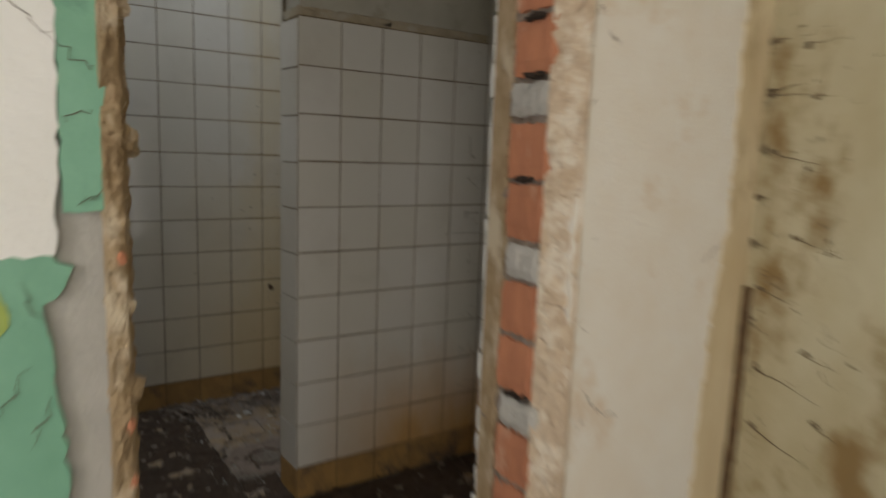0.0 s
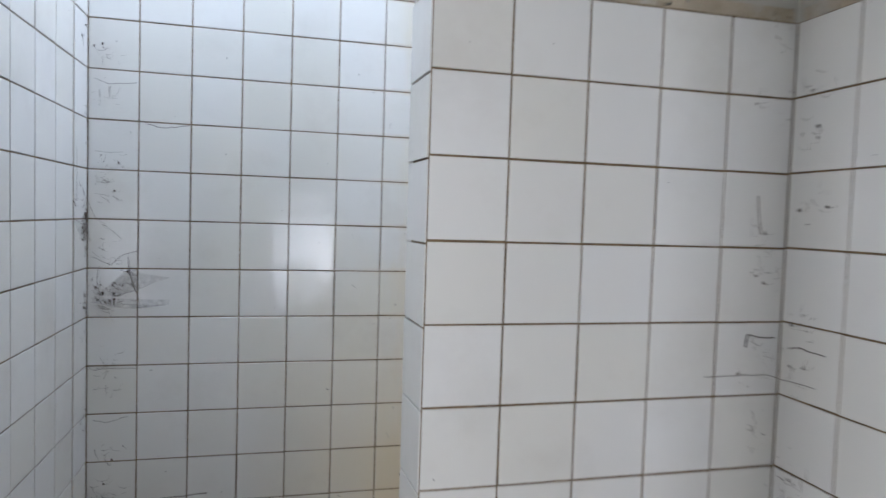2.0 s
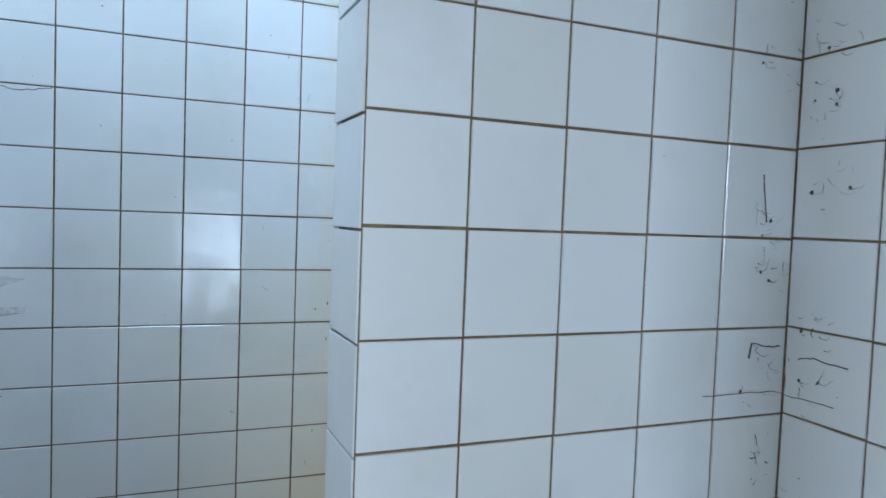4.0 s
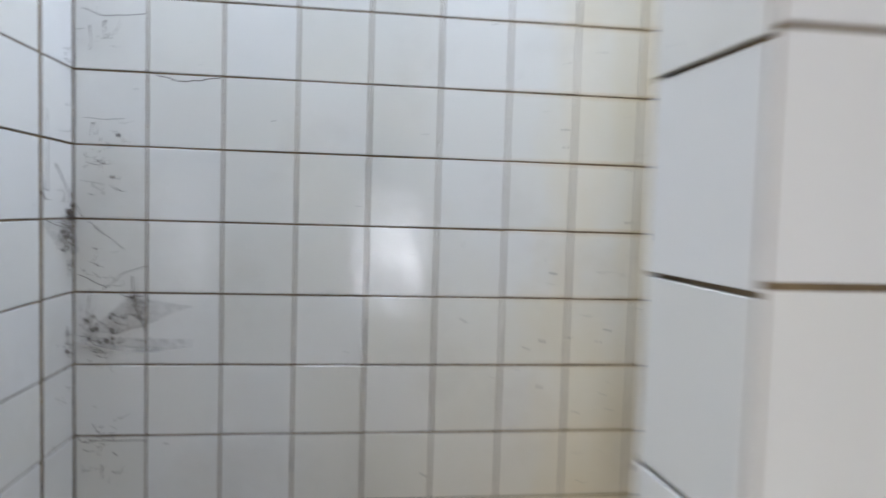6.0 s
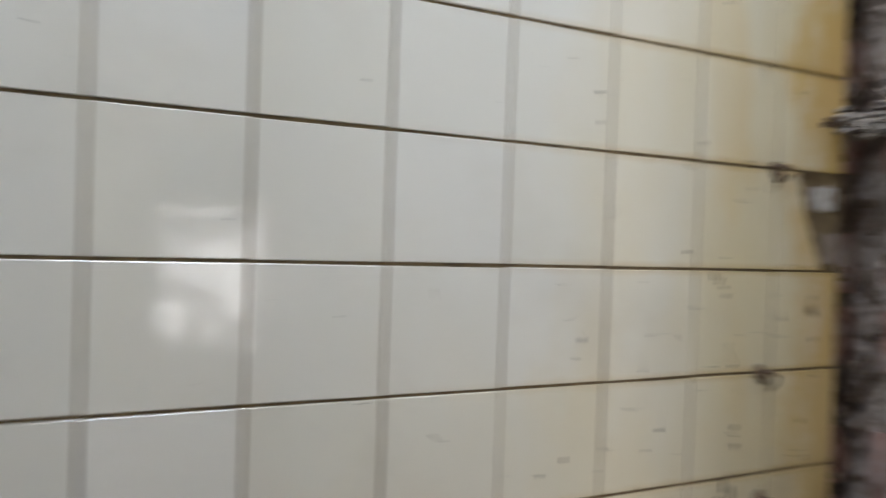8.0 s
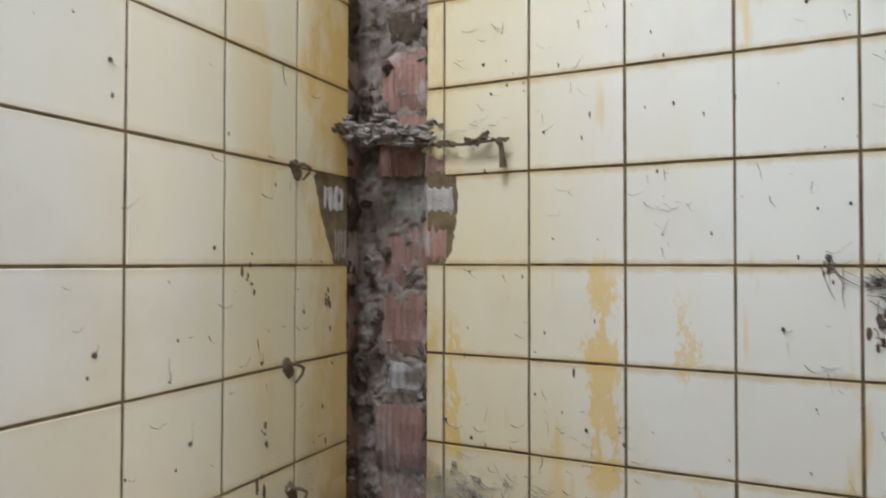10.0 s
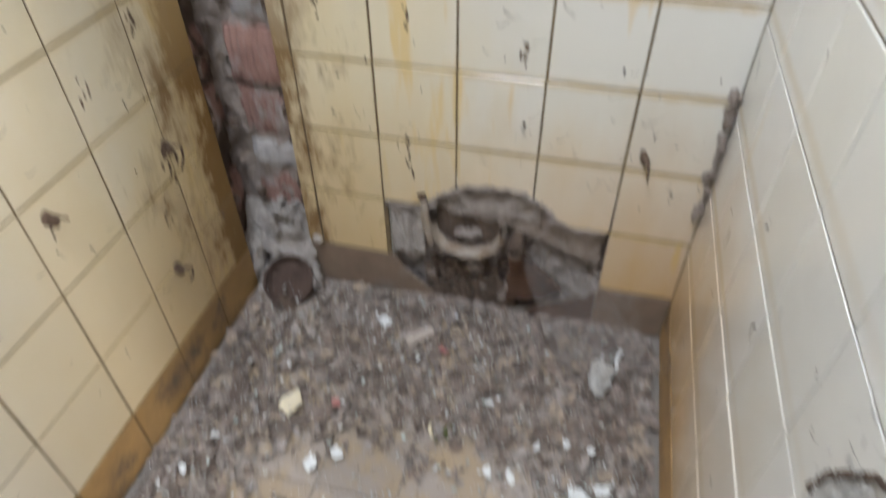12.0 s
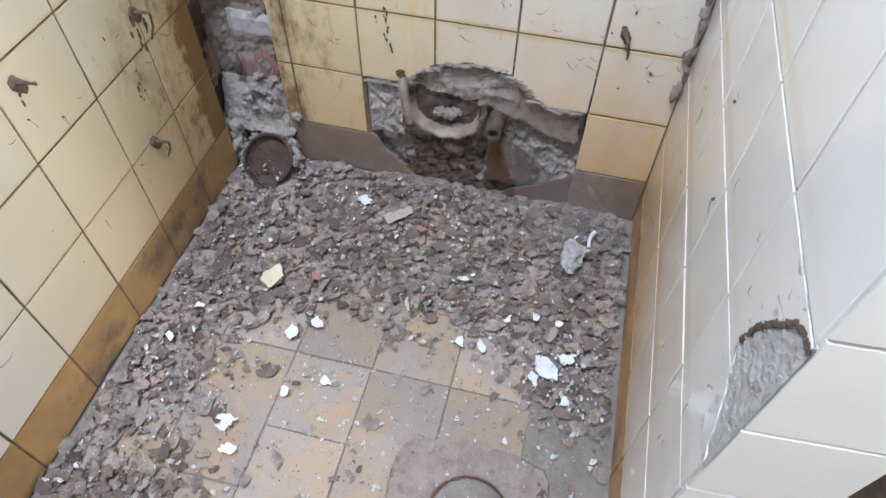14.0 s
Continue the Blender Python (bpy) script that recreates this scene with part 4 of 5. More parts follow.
rust_m = face_matrix("-x", (XB + 0.012, 0, 0))
bm = plate(ragged([(0.578, 0.200), (0.586, 0.135), (0.584, 0.050), (0.620, 0.050), (0.660, 0.066), (0.700, 0.092), (0.690, 0.108), (0.655, 0.138), (0.622, 0.170), (0.600, 0.196)], 0.006, 0.004, 43), 0.016, rust_m)
part("rust_patch", bm, RUST, hole, "rust-brown crust")
bm = bmesh.new()
r = random.Random(51)
for n in range(30):
    y, zz = r.uniform(-0.77, -0.33), r.uniform(0.0, 0.30)
    if zz > 0.10 + 0.20 * math.sin((-(y) - 0.33) / 0.44 * math.pi):
        continue
    s = r.uniform(0.005, 0.014)
    lump(bm, (XB + 0.016, y, zz), (s * 0.7, s * 1.2, s), n + 200, 2)
part("mortar_crumbs", bm, MORTAR, hole)
bm = bmesh.new()
for n in range(150):
    y = r.uniform(-0.88, -0.34)
    s = r.uniform(0.004, 0.014)
    lump(bm, (XB - abs(r.gauss(0, 0.022)), y, s * 0.4), (s, s * 1.3, s * 0.7), n + 300, 2)
part("fallen_mortar", bm, MORTAR, hole, "fallen grey mortar")
bm = bmesh.new()
for n in range(240):
    y, zz = r.uniform(-0.60, -0.40), abs(r.gauss(0, 0.06))
    if zz > 0.15:
        continue
    q = r.uniform(0.004, 0.012)
    lump(bm, (XB + 0.022 - 0.05 * max(0, 0.10 - zz) + r.uniform(-.006, .004), y, zz), (q * 0.8, q * 1.2, q), n + 2200, 1)
part("dark_rubble", bm, CRUSTSHADE, hole, "dark crumbled mortar")
# torn lip of plaster along the top of the hole
bm = bmesh.new()
arc = [(-0.330, 0.268), (-0.40, 0.272), (-0.43, 0.305), (-0.48, 0.335), (-0.54, 0.348), (-0.60, 0.343), (-0.64, 0.318), (-0.67, 0.285), (-0.70, 0.272), (-0.765, 0.27)]
for (a, b) in zip(arc, arc[1:]):
    for s in range(4):
        f = s / 4
        lump(bm, (XB + 0.005, a[0] + (b[0] - a[0]) * f, a[1] + (b[1] - a[1]) * f - r.uniform(0.0, 0.008)), (0.008, r.uniform(.006, .020), r.uniform(.003, .008)), r.randint(1, 9999), 2, 0.6)
part("torn_lip", bm, HOLEMORTAR, hole)

# ---- chipped corner of the partition ----
chip = tagged(new("chipped_corner"), "broken patch of pale mortar on the tiled partition's edge", "broken edge", kind="structure")
qm = face_matrix("+y", (XN, YQ - 0.0028, 0.0))     # u runs against x, so the wall lies at u < 0
part("bare_mortar", rough_sheet(-0.092, -0.001, 0.474, 0.712, qm, 46, 120, 0.0030, 61.0, 70), PALE_MORTAR, chip)
bm = bmesh.new()
r = random.Random(66)
for n in range(40):
    zz = r.uniform(0.48, 0.70)
    lump(bm, (XN + 0.006 + r.uniform(0, .010), YQ - 0.006, zz), (0.004, 0.0035, r.uniform(.004, .009)), n + 400, 2)
part("crumbs", bm, PALE_MORTAR, chip)
bm = bmesh.new()
broken = [(-0.082, 0.588), (-0.074, 0.625), (-0.058, 0.655), (-0.034, 0.694), (-0.018, 0.705), (-0.002, 0.708)]
for a, b in zip(broken, broken[1:]):
    for q in range(7):
        f = q / 7 + r.uniform(0, .08)
        lump(bm, qm @ Vector((a[0] + (b[0] - a[0]) * f, a[1] + (b[1] - a[1]) * f - 0.002, 0.002)), (0.0036, 0.0022, 0.0036), n + q * 13, 2, 0.7)
part("broken_rim", bm, CRUSTSHADE, chip, "brown broken tile edge")

# rough mortar in the corner between partition and east wall
bm = bmesh.new()
for n in range(26):
    zz = r.uniform(0.33, 0.60)
    lump(bm, (XB - 0.003 - r.uniform(0, .008), YQ + 0.004 + r.uniform(0, .010), zz), (r.uniform(.005, .012), r.uniform(.005, .011), r.uniform(.007, .016)), n + 500, 1)
tagged(link("corner_mortar", bm, MORTAR), "crumbs of dark mortar stuck in the tiled corner", "mortar", kind="stuff")

# ---- hooks left in the tiles ----


def hook(at, kind, length, label, seed):
    """A rusty fixing stub with a blot of mortar and a drip."""
    m = face_matrix(kind, at)
    ob = tagged(new("rusty_hook"), label, "hook", "fixings left in the tiles")
    bm = bmesh.new()
    for v in range(3):
        lump(bm, m @ Vector((0.004 * v, -0.006 * v, 0.001)), (0.009, 0.006, 0.011), seed + v, 2)
    part("plug", bm, SOOTRUST, ob)
    bm = bmesh.new()
    tube(bm, [m @ Vector(p) for p in ((0, 0, 0.0), (0.003, 0.002, 0.018), (0.010, -0.004, 0.026), (0.014, -length * 0.5, 0.020), (0.016, -length, 0.006))], 0.0032, 6, lambda f: 1.1 - 0.6 * f)
    part("hook", bm, SOOTRUST, ob)
    return ob


hook((1.285, 0.0, 0.272), "-y", 0.05, "rusty bent hook in a yellow-stained tile", 600)
hook((1.362, 0.0, 0.49), "-y", 0.06, "rusty hook with a blot of mortar in a stained tile", 610)
hook((1.355, 0.0, 0.85), "-y", 0.03, "rusty fixing stub in a cream tile", 620)
hook((1.345, 0.0, 1.04), "-y", 0.03, "rusty fixing stub in a cream tile", 630)
hook((1.36, 0.0, 1.345), "-y", 0.02, "rusty fixing stub in a cream tile", 640)
hook((XB, -0.80, 0.462), "-x", 0.05, "rusty hook in a cream tile", 650)
hook((1.098, 0.0, 0.545), "-y", 0.012, "small plugged hole in a cream tile", 660)

# ---- soot and cobwebs on the tiles ----


def wisps(name, kind, at, spots, label, seed, material=WEB, size=1.0):
    """Sooty cobweb shreds that lie on the wall plane, at (u, v) spots."""
    m = face_matrix(kind, at)
    r = random.Random(seed)
    bm = bmesh.new()
    for u, v, n, spread in spots:
        for _ in range(n):
            a, b = u + r.gauss(0, spread), v + r.gauss(0, spread * 0.9)
            ln, turn = r.uniform(0.004, 0.030) * size, r.choice((0.0, 0.3, -0.3, 1.3, -1.3, 0.1)) + r.uniform(-0.4, 0.4)
            pts = []
            for s in range(5):
                f = s / 4
                pts.append(m @ Vector((a + ln * f * math.cos(turn) + r.uniform(-.0015, .0015), b + ln * f * math.sin(turn) - 0.2 * ln * math.sin(f * 3.1) + r.uniform(-.0015, .0015), 0.0018 + r.uniform(0, .003))))
            tube(bm, pts, r.uniform(0.0002, 0.0007) * size ** 0.5, 4, lambda f: 1.2 - f)
            if r.random() < 0.16:
                s = r.uniform(0.001, 0.0032) * size
                lump(bm, m @ Vector((a, b, 0.001)), (s, s, s * 1.4), r.randint(1, 999), 1)
    return tagged(link(name, bm, material), label, "cobweb", kind="stuff")


r = random.Random(77)
wisps("cobwebs", "-y", (0, 0, 0), [(0.05, ZT + P * j + r.uniform(0.0, 0.12), 13, 0.026) for j in range(0, 13)] + [(0.03, ZT + P * 5.6, 26, 0.028), (0.10, ZT + P * 5.6, 18, 0.03), (0.07, 0.30, 22, 0.03)],
      "sooty cobweb shreds beside the tiled corner", 1, WEB, 1.25)
wisps("cobwebs", "+x", (0, 0, 0), [(-0.04, ZT + P * j + r.uniform(0, 0.12), 6, 0.018) for j in range(2, 13)] + [(-0.035, ZT + P * 6.8, 30, 0.022)], "sooty cobweb shreds beside the tiled corner", 2)
wisps("cobwebs", "-y", (0, YP, 0), [(XR - 0.05, ZT + P * j + r.uniform(0, .13), 11, 0.024) for j in range(1, 10)] + [(XR - 0.075, ZT + P * 7.3, 4, 0.006), (XR - 0.07, ZT + P * 5.75, 5, 0.006)], "sooty cobweb shreds on cream tiles", 3)
wisps("cobwebs", "-x", (XR, 0, 0), [(-YP + 0.05, ZT + P * j + r.uniform(0, .13), 11, 0.024) for j in range(1, 10)], "sooty cobweb shreds on cream tiles", 4)
wisps("soot_specks", "-x", (XB, 0, 0), [(r.uniform(0.17, 0.90), r.uniform(0.35, 1.6), 3, 0.02) for _ in range(60)] + [(0.3, 0.87, 16, 0.05), (0.42, 0.90, 16, 0.05), (0.24, 1.45, 14, 0.04), ],
      "sooty specks and shreds on cream tiles", 5)
wisps("soot_clots", "-x", (XB, 0, 0), [(0.90, 1.12, 60, 0.020), (0.87, 1.14, 30, 0.02), (0.80, 1.165, 40, 0.016), (0.905, 1.06, 40, 0.016), (0.82, 1.11, 36, 0.018), (0.845, 1.23, 10, 0.012), (0.735, 1.20, 8, 0.010)], "thick brown soot clots in the upper tiled corner", 15, WEB, 1.9)
wisps("soot_clots", "-y", (0, 0, 0), [(0.04, 0.965, 16, 0.014), (0.03, 0.91, 12, 0.018), (0.118, 1.03, 12, 0.008), (0.125, 0.99, 8, 0.008), (0.09, 0.95, 8, 0.014), (0.055, 0.22, 30, 0.016), (0.03, 1.33, 8, 0.02)], "thick sooty cobweb clots beside the corner", 16, WEB, 1.6)
wisps("soot_clots", "+x", (0, 0, 0), [(-0.022, 1.20, 24, 0.009), (-0.035, 1.16, 14, 0.014), (-0.02, 1.10, 10, 0.010), (-0.02, 0.93, 10, 0.012), (-0.13, 1.245, 3, 0.003)], "thick sooty cobweb clots beside the corner", 17, WEB, 1.6)
wisps("dusty_webs", "-x", (XB, 0, 0), [(0.14, 0.80, 60, 0.02), (0.20, 0.815, 40, 0.022), (0.30, 0.80, 24, 0.03)], "grey dusty cobweb on cream tiles beside the chase", 18, DUSTWEB, 1.7)
wisps("soot_specks", "-y", (0, 0, 0), [(r.uniform(0.75, 1.5), r.uniform(0.2, 1.6), 1, 0.03) for _ in range(80)] + [(1.33, 0.62, 10, 0.03), (1.36, 1.1, 8, 0.03)], "sooty specks on cream tiles", 6)
wisps("soot_specks", "+y", (0, YQ, 0), [(-r.uniform(0.85, 1.5), r.uniform(0.15, 1.1), 1, 0.02) for _ in range(26)], "sooty specks on cream tiles", 7)
wisps("hall_cobwebs", "-x", (1.555, 0, 0), [(2.218 + r.uniform(0, 0.008), z, 9, 0.006) for z in (1.514, 1.397, 1.265, 1.15, 1.04, 0.87, 0.72)] + [(2.30, 1.51, 4, 0.02), (2.34, 1.22, 4, 0.02), (2.40, 1.05, 6, 0.02), (2.42, 0.84, 6, 0.03), (2.30, 0.95, 8, 0.02)],
      "clotted sooty cobwebs on the stained hall wall", 25, BROWNWEB, 1.7)


def smudges(kind, at, spots, label, seed):
    """Upright blots of soot and fly dirt, pressed flat on the tiles."""
    m = face_matrix(kind, at)
    r = random.Random(seed)
    bm = bmesh.new()
    for u, v, big in spots:
        for q in range(1 if big < 1 else 5):
            w = r.uniform(0.0012, 0.0030) * max(big, 0.6) * (0.75 if big < 1 else 0.72)
            lump(bm, m @ Vector((u + r.gauss(0, .004 * big), v - 0.007 * q * (big >= 1) + r.gauss(0, .003), 0.0006)), Vector([abs(c) for c in m.to_3x3() @ Vector((w, w * r.uniform(1.2, 3.6), 0.0013))]), r.randint(1, 9999), 2, 0.7)
    return tagged(link("soot_smudges", bm, SOOTRUST), label, "soot", kind="stuff")


r = random.Random(91)
smudges("-x", (XB, 0, 0), [(r.uniform(0.16, 0.90), r.uniform(0.36, 1.55), r.uniform(0.5, 0.95)) for _ in range(70)]
        + [(0.80, 1.15, 2.2), (0.82, 1.10, 2.4), (0.90, 1.12, 2.4), (0.905, 1.06, 2.0), (0.79, 1.11, 1.4), (0.845, 1.23, 1.6), (0.735, 1.20, 1.2), (0.226, 0.69, 1.3), (0.29, 0.73, 1.2), (0.38, 0.68, 1.3), (0.584, 0.64, 1.8),
           (0.838, 0.94, 1.4), (0.914, 0.78, 1.4), (0.37, 0.44, 1.1), (0.374, 0.40, 1.0), (0.378, 0.37, 1.1)], "brown upright soot blots on cream tiles", 1)
smudges("-y", (0, 0, 0), [(r.uniform(0.95, 1.48), r.uniform(0.25, 1.5), r.uniform(0.5, 0.95)) for _ in range(30)]
        + [(1.265, 1.19, 1.4), (1.29, 0.885, 1.6), (1.381, 0.71, 1.6), (1.25, 0.67, 1.6), (1.30, 0.958, 1.0), (1.455, 1.15, 1.3), (1.361, 0.483, 2.2), (1.355, 0.45, 1.6), (1.319, 0.382, 1.2), (1.104, 0.543, 1.2)], "brown upright soot blots on cream tiles", 2)
# single threads
bm = bmesh.new()


def thread(pts, rad):
    fine = []
    for a, b in zip(pts, pts[1:]):
        for s in range(6):
            fine.append(Vector(a).lerp(Vector(b), s / 6) + Vector((0, 0, rng.uniform(-.0015, .0015))))
    fine.append(Vector(pts[-1]))
    tube(bm, fine, rad, 4)


for y0, z0, y1, z1 in ((-0.44, 0.262, -0.47, 0.20), (-0.475, 0.290, -0.455, 0.235), (-0.48, 0.288, -0.52, 0.228), (-0.53, 0.255, -0.60, 0.215), (-0.60, 0.20, -0.76, 0.06), (-0.62, 0.19, -0.84, 0.05)):
    thread([(XB - 0.012, y0, z0), (XB - 0.022, (y0 + y1) / 2, (z0 + z1) / 2 - 0.006), (XB - 0.016, y1, z1)], 0.0006)
thread([(0.143, -0.003, 1.502), (0.18, -0.012, 1.487), (0.217, -0.014, 1.480), (0.25, -0.010, 1.484), (0.293, -0.003, 1.494)], 0.0012)
thread([(0.0, -0.08, 1.30), (0.03, -0.04, 1.20), (0.10, -0.003, 1.13)], 0.0006)
thread([(0.012, -0.004, 1.075), (0.07, -0.012, 1.05), (0.10, -0.010, 1.08), (0.143, -0.003, 1.095)], 0.0008)
thread([(0.118, -0.004, 1.075), (0.122, -0.012, 1.03), (0.135, -0.008, 0.985), (0.147, -0.003, 0.95)], 0.0011)
thread([(0.035, -0.003, 1.045), (0.030, -0.010, 1.0), (0.04, -0.006, 0.955)], 0.0007)
thread([(0.001, -0.13, 1.19), (0.006, -0.06, 1.175), (0.003, -0.01, 1.19)], 0.0006)
thread([(0.002, -0.115, 1.40), (0.003, -0.116, 1.25)], 0.0003)
thread([(0.02, -0.003, 1.62), (0.06, -0.01, 1.605), (0.14, -0.003, 1.615)], 0.0008)
thread([(0.02, -0.003, 1.40), (0.06, -0.008, 1.395), (0.10, -0.003, 1.40)], 0.0005)
thread([(0.02, -0.003, 0.72), (0.07, -0.010, 0.725), (0.15, -0.003, 0.722)], 0.0008)
thread([(0.02, -0.003, 0.56), (0.06, -0.010, 0.555), (0.12, -0.003, 0.57)], 0.0008)
thread([(0.05, -0.003, 0.31), (0.16, -0.02, 0.30), (0.36, -0.004, 0.305)], 0.0014)
thread([(0.06, -0.004, 0.20), (0.08, -0.015, 0.25), (0.12, -0.01, 0.29), (0.17, -0.004, 0.30)], 0.0016)
thread([(XR - 0.075, YP - 0.003, 1.295), (XR - 0.072, YP - 0.006, 1.25), (XR - 0.064, YP - 0.004, 1.215)], 0.0010)
thread([(XR - 0.086, YP - 0.004, 0.985), (XR - 0.086, YP - 0.008, 1.01), (XR - 0.05, YP - 0.012, 1.004), (XR - 0.02, YP - 0.006, 1.003)], 0.0014)
thread([(XR - 0.003, YP - 0.03, 0.985), (XR - 0.006, YP - 0.06, 0.992), (XR - 0.004, YP - 0.12, 0.988)], 0.0012)
thread([(XR - 0.18, YP - 0.003, 0.925), (XR - 0.05, YP - 0.02, 0.93), (XR - 0.004, YP - 0.10, 0.92)], 0.0008)
tagged(link("cobweb_threads", bm, WEB), "sagging sooty cobweb threads on the tiles", "cobweb", kind="stuff")

webm, wnt, wbsdf = nodes_of("thin_web")
wbsdf.inputs["Base Color"].default_value, wbsdf.inputs["Roughness"].default_value = (0.36, 0.33, 0.30, 1), 1.0
wnt.links.new(calc(wnt, 'MULTIPLY', ramp(wnt, noise_of(wnt, 70, 6, 0.7), 0.30, 0.72), 0.33), wbsdf.inputs["Alpha"])


def web_sheet(corners, label, seed):
    """A torn, sagging sheet of web between three or four fixed points."""
    r = random.Random(seed)
    bm = bmesh.new()
    a, b, c, d = [Vector(p) for p in corners]
    n = 9
    g = [[bm.verts.new(a.lerp(b, i / n).lerp(d.lerp(c, i / n), j / n) - Vector((0, 0, 0.10 * (a - c).length * math.sin(math.pi * i / n) * math.sin(math.pi * j / n)))
                       + Vector([r.uniform(-.001, .001) for _ in range(3)])) for j in range(n + 1)] for i in range(n + 1)]
    for i in range(n):
        for j in range(n):
            bm.faces.new((g[i][j], g[i + 1][j], g[i + 1][j + 1], g[i][j + 1]))
    return tagged(link("web_sheet", bm, webm), label, "cobweb", "torn web sheets")


web_sheet([(0.002, -0.14, 1.185), (0.002, -0.02, 1.20), (0.012, -0.004, 1.12), (0.003, -0.07, 1.13)], "torn grey web sheet across the tiled corner", 1)
web_sheet([(0.03, -0.003, 0.955), (0.11, -0.004, 1.03), (0.24, -0.003, 1.012), (0.09, -0.016, 0.955)], "torn grey web sheet on white tiles", 2)
web_sheet([(0.02, -0.003, 0.945), (0.02, -0.035, 0.935), (0.24, -0.018, 0.925), (0.24, -0.003, 0.94)], "dusty web ledge along white tiles", 3)
web_sheet([(0.03, -0.004, 0.29), (0.20, -0.004, 0.30), (0.11, -0.02, 0.25), (0.05, -0.03, 0.20)], "torn grey web sheet on white tiles", 4)
web_sheet([(XB - 0.004, -0.60, 0.19), (XB - 0.002, -0.78, 0.14), (XB - 0.10, -0.915, 0.02), (XB - 0.14, -0.72, 0.015)], "dusty web sheet slung from the wall to the floor", 5)
web_sheet([(1.60, -0.02, 0.86), (1.56, -0.128, 0.86), (XB - 0.004, -0.24, 0.82), (1.545, -0.05, 0.78)], "dusty web sheet over the corner chase", 6)
web_sheet([(1.52, -0.002, 1.44), (1.56, -0.125, 1.425), (XB - 0.006, -0.22, 1.42), (1.555, -0.06, 1.40)], "dusty web sheet over the corner chase", 7)
web_sheet([(XB - 0.002, -0.80, 1.25), (XB - 0.002, -0.922, 1.24), (XB - 0.015, -0.918, 1.15), (XB - 0.004, -0.84, 1.16)], "sooty web in the upper tiled corner", 8)

# ---- floor debris ----
# dark brown sheets over the passage and the outer stall's floor
part("damp_soil", rough_sheet(0.004, 0.695, -1.97, -0.004, face_matrix("+z", (0, 0, -0.002)), 40, 120, 0.012, 81.0, 14), DARKDIRT, floor, "dark brown soil over the tiles")
part("damp_soil", rough_sheet(0.690, XP + 0.006, -1.97, -0.84, face_matrix("+z", (0, 0, -0.002)), 20, 70, 0.014, 82.0, 14), DARKDIRT, floor, "dark brown soil over the tiles")
part("damp_soil", rough_sheet(XP + 0.004, XR - 0.002, -1.97, YP - 0.002, face_matrix("+z", (0, 0, -0.002)), 40, 60, 0.012, 83.0, 14), DARKDIRT, floor, "dark brown soil over the tiles")


def leaf_into(bm, at, size, seed, flat=0.5):
    """A brittle scrap of leaf: an angular, curled flake."""
    r = random.Random(seed)
    n = r.choice((6, 7, 8, 9, 10, 11))
    turn, tx, ty = r.uniform(0, 6.28), r.gauss(0, flat), r.gauss(0, flat)
    m = Matrix.Translation(at) @ Euler((tx, ty, turn)).to_matrix().to_4x4()
    curl, long = r.uniform(-0.12, 0.30), r.uniform(0.45, 1.0)
    ring = []
    for q in range(n):
        a = 6.2832 * (q + r.uniform(-.3, .3)) / n
        rad = size * r.uniform(0.45, 1.35)
        x = rad * math.cos(a)
        ring.append(bm.verts.new(m @ Vector((x, rad * long * math.sin(a), curl * x * x / size))))
    c = bm.verts.new(m @ Vector((0, 0, 0)))
    for q in range(n):
        bm.faces.new((c, ring[q], ring[(q + 1) % n]))


def bare(x, y):
    """How bare of litter the stall floor is at a place: 1 on the swept middle, 0 in the drifts."""
    edge = 1.235 + 0.030 * math.sin(y * 9.0) + 0.045 * noise.noise(Vector((x * 9, y * 9, 2)))
    if y < -0.74:
        edge -= min(0.10, (-0.74 - y) * 1.5)
    side = 1.3 * max(0.0, 1 - (0.03 - y) / 0.33) + 0.25 * noise.noise(Vector((x * 11, y * 11, 7)))
    v = min(1.0, (edge - x) / 0.15) - max(0.0, side) * 1.2
    return min(1, max(0, v))


r = random.Random(5)
bm = bmesh.new()
for n in range(6400):
    x, y = r.uniform(0.56, XB - 0.01), r.uniform(YQ + 0.012, -0.012)
    b = bare(x, y)
    if r.random() < b ** 0.5 * 0.975:
        continue
    if math.hypot(x - 1.495, y + 0.086) < 0.062:
        continue
    drift = 1 - b
    leaf_into(bm, (x, y, 0.004 + r.uniform(0, 0.014) * drift), r.choice((0.004, 0.006, 0.008, 0.010, 0.012, 0.015, 0.019)) * r.uniform(0.8, 1.25), n, 0.12)
for n in range(9000):
    x, y = r.uniform(0.62, XB - 0.01), r.uniform(YQ + 0.012, -0.012)
    b = bare(x, y)
    if (b > 0.5 and r.random() < 0.5) or math.hypot(x - 1.495, y + 0.086) < 0.062:
        continue
    leaf_into(bm, (x, y, 0.0025 + 0.015 * (1 - b) * r.random()), r.uniform(0.0010, 0.0040) * (1 - 0.5 * b), n + 70000, 0.25)
tagged(link("leaf_litter", bm, LEAF, smooth=True), "drift of dry grey-brown dead leaves on the stall floor", "dead leaves", kind="stuff")
bm = bmesh.new()
for n in range(900):
    x, y = r.uniform(0.02, 0.80), r.uniform(-1.9, -0.01)
    if r.random() < 0.55 * min(1, -y / 0.5) and not (y < -1.1):
        continue
    leaf_into(bm, (x, y, 0.005 + r.uniform(0, 0.014)), r.uniform(0.006, 0.017), n + 9000, 0.35)
for n in range(500):
    x, y = r.uniform(XP, XR - 0.02), r.uniform(-1.96, YP - 0.01)
    leaf_into(bm, (x, y, 0.005 + r.uniform(0, 0.016)), r.uniform(0.006, 0.017), n + 19000, 0.35)
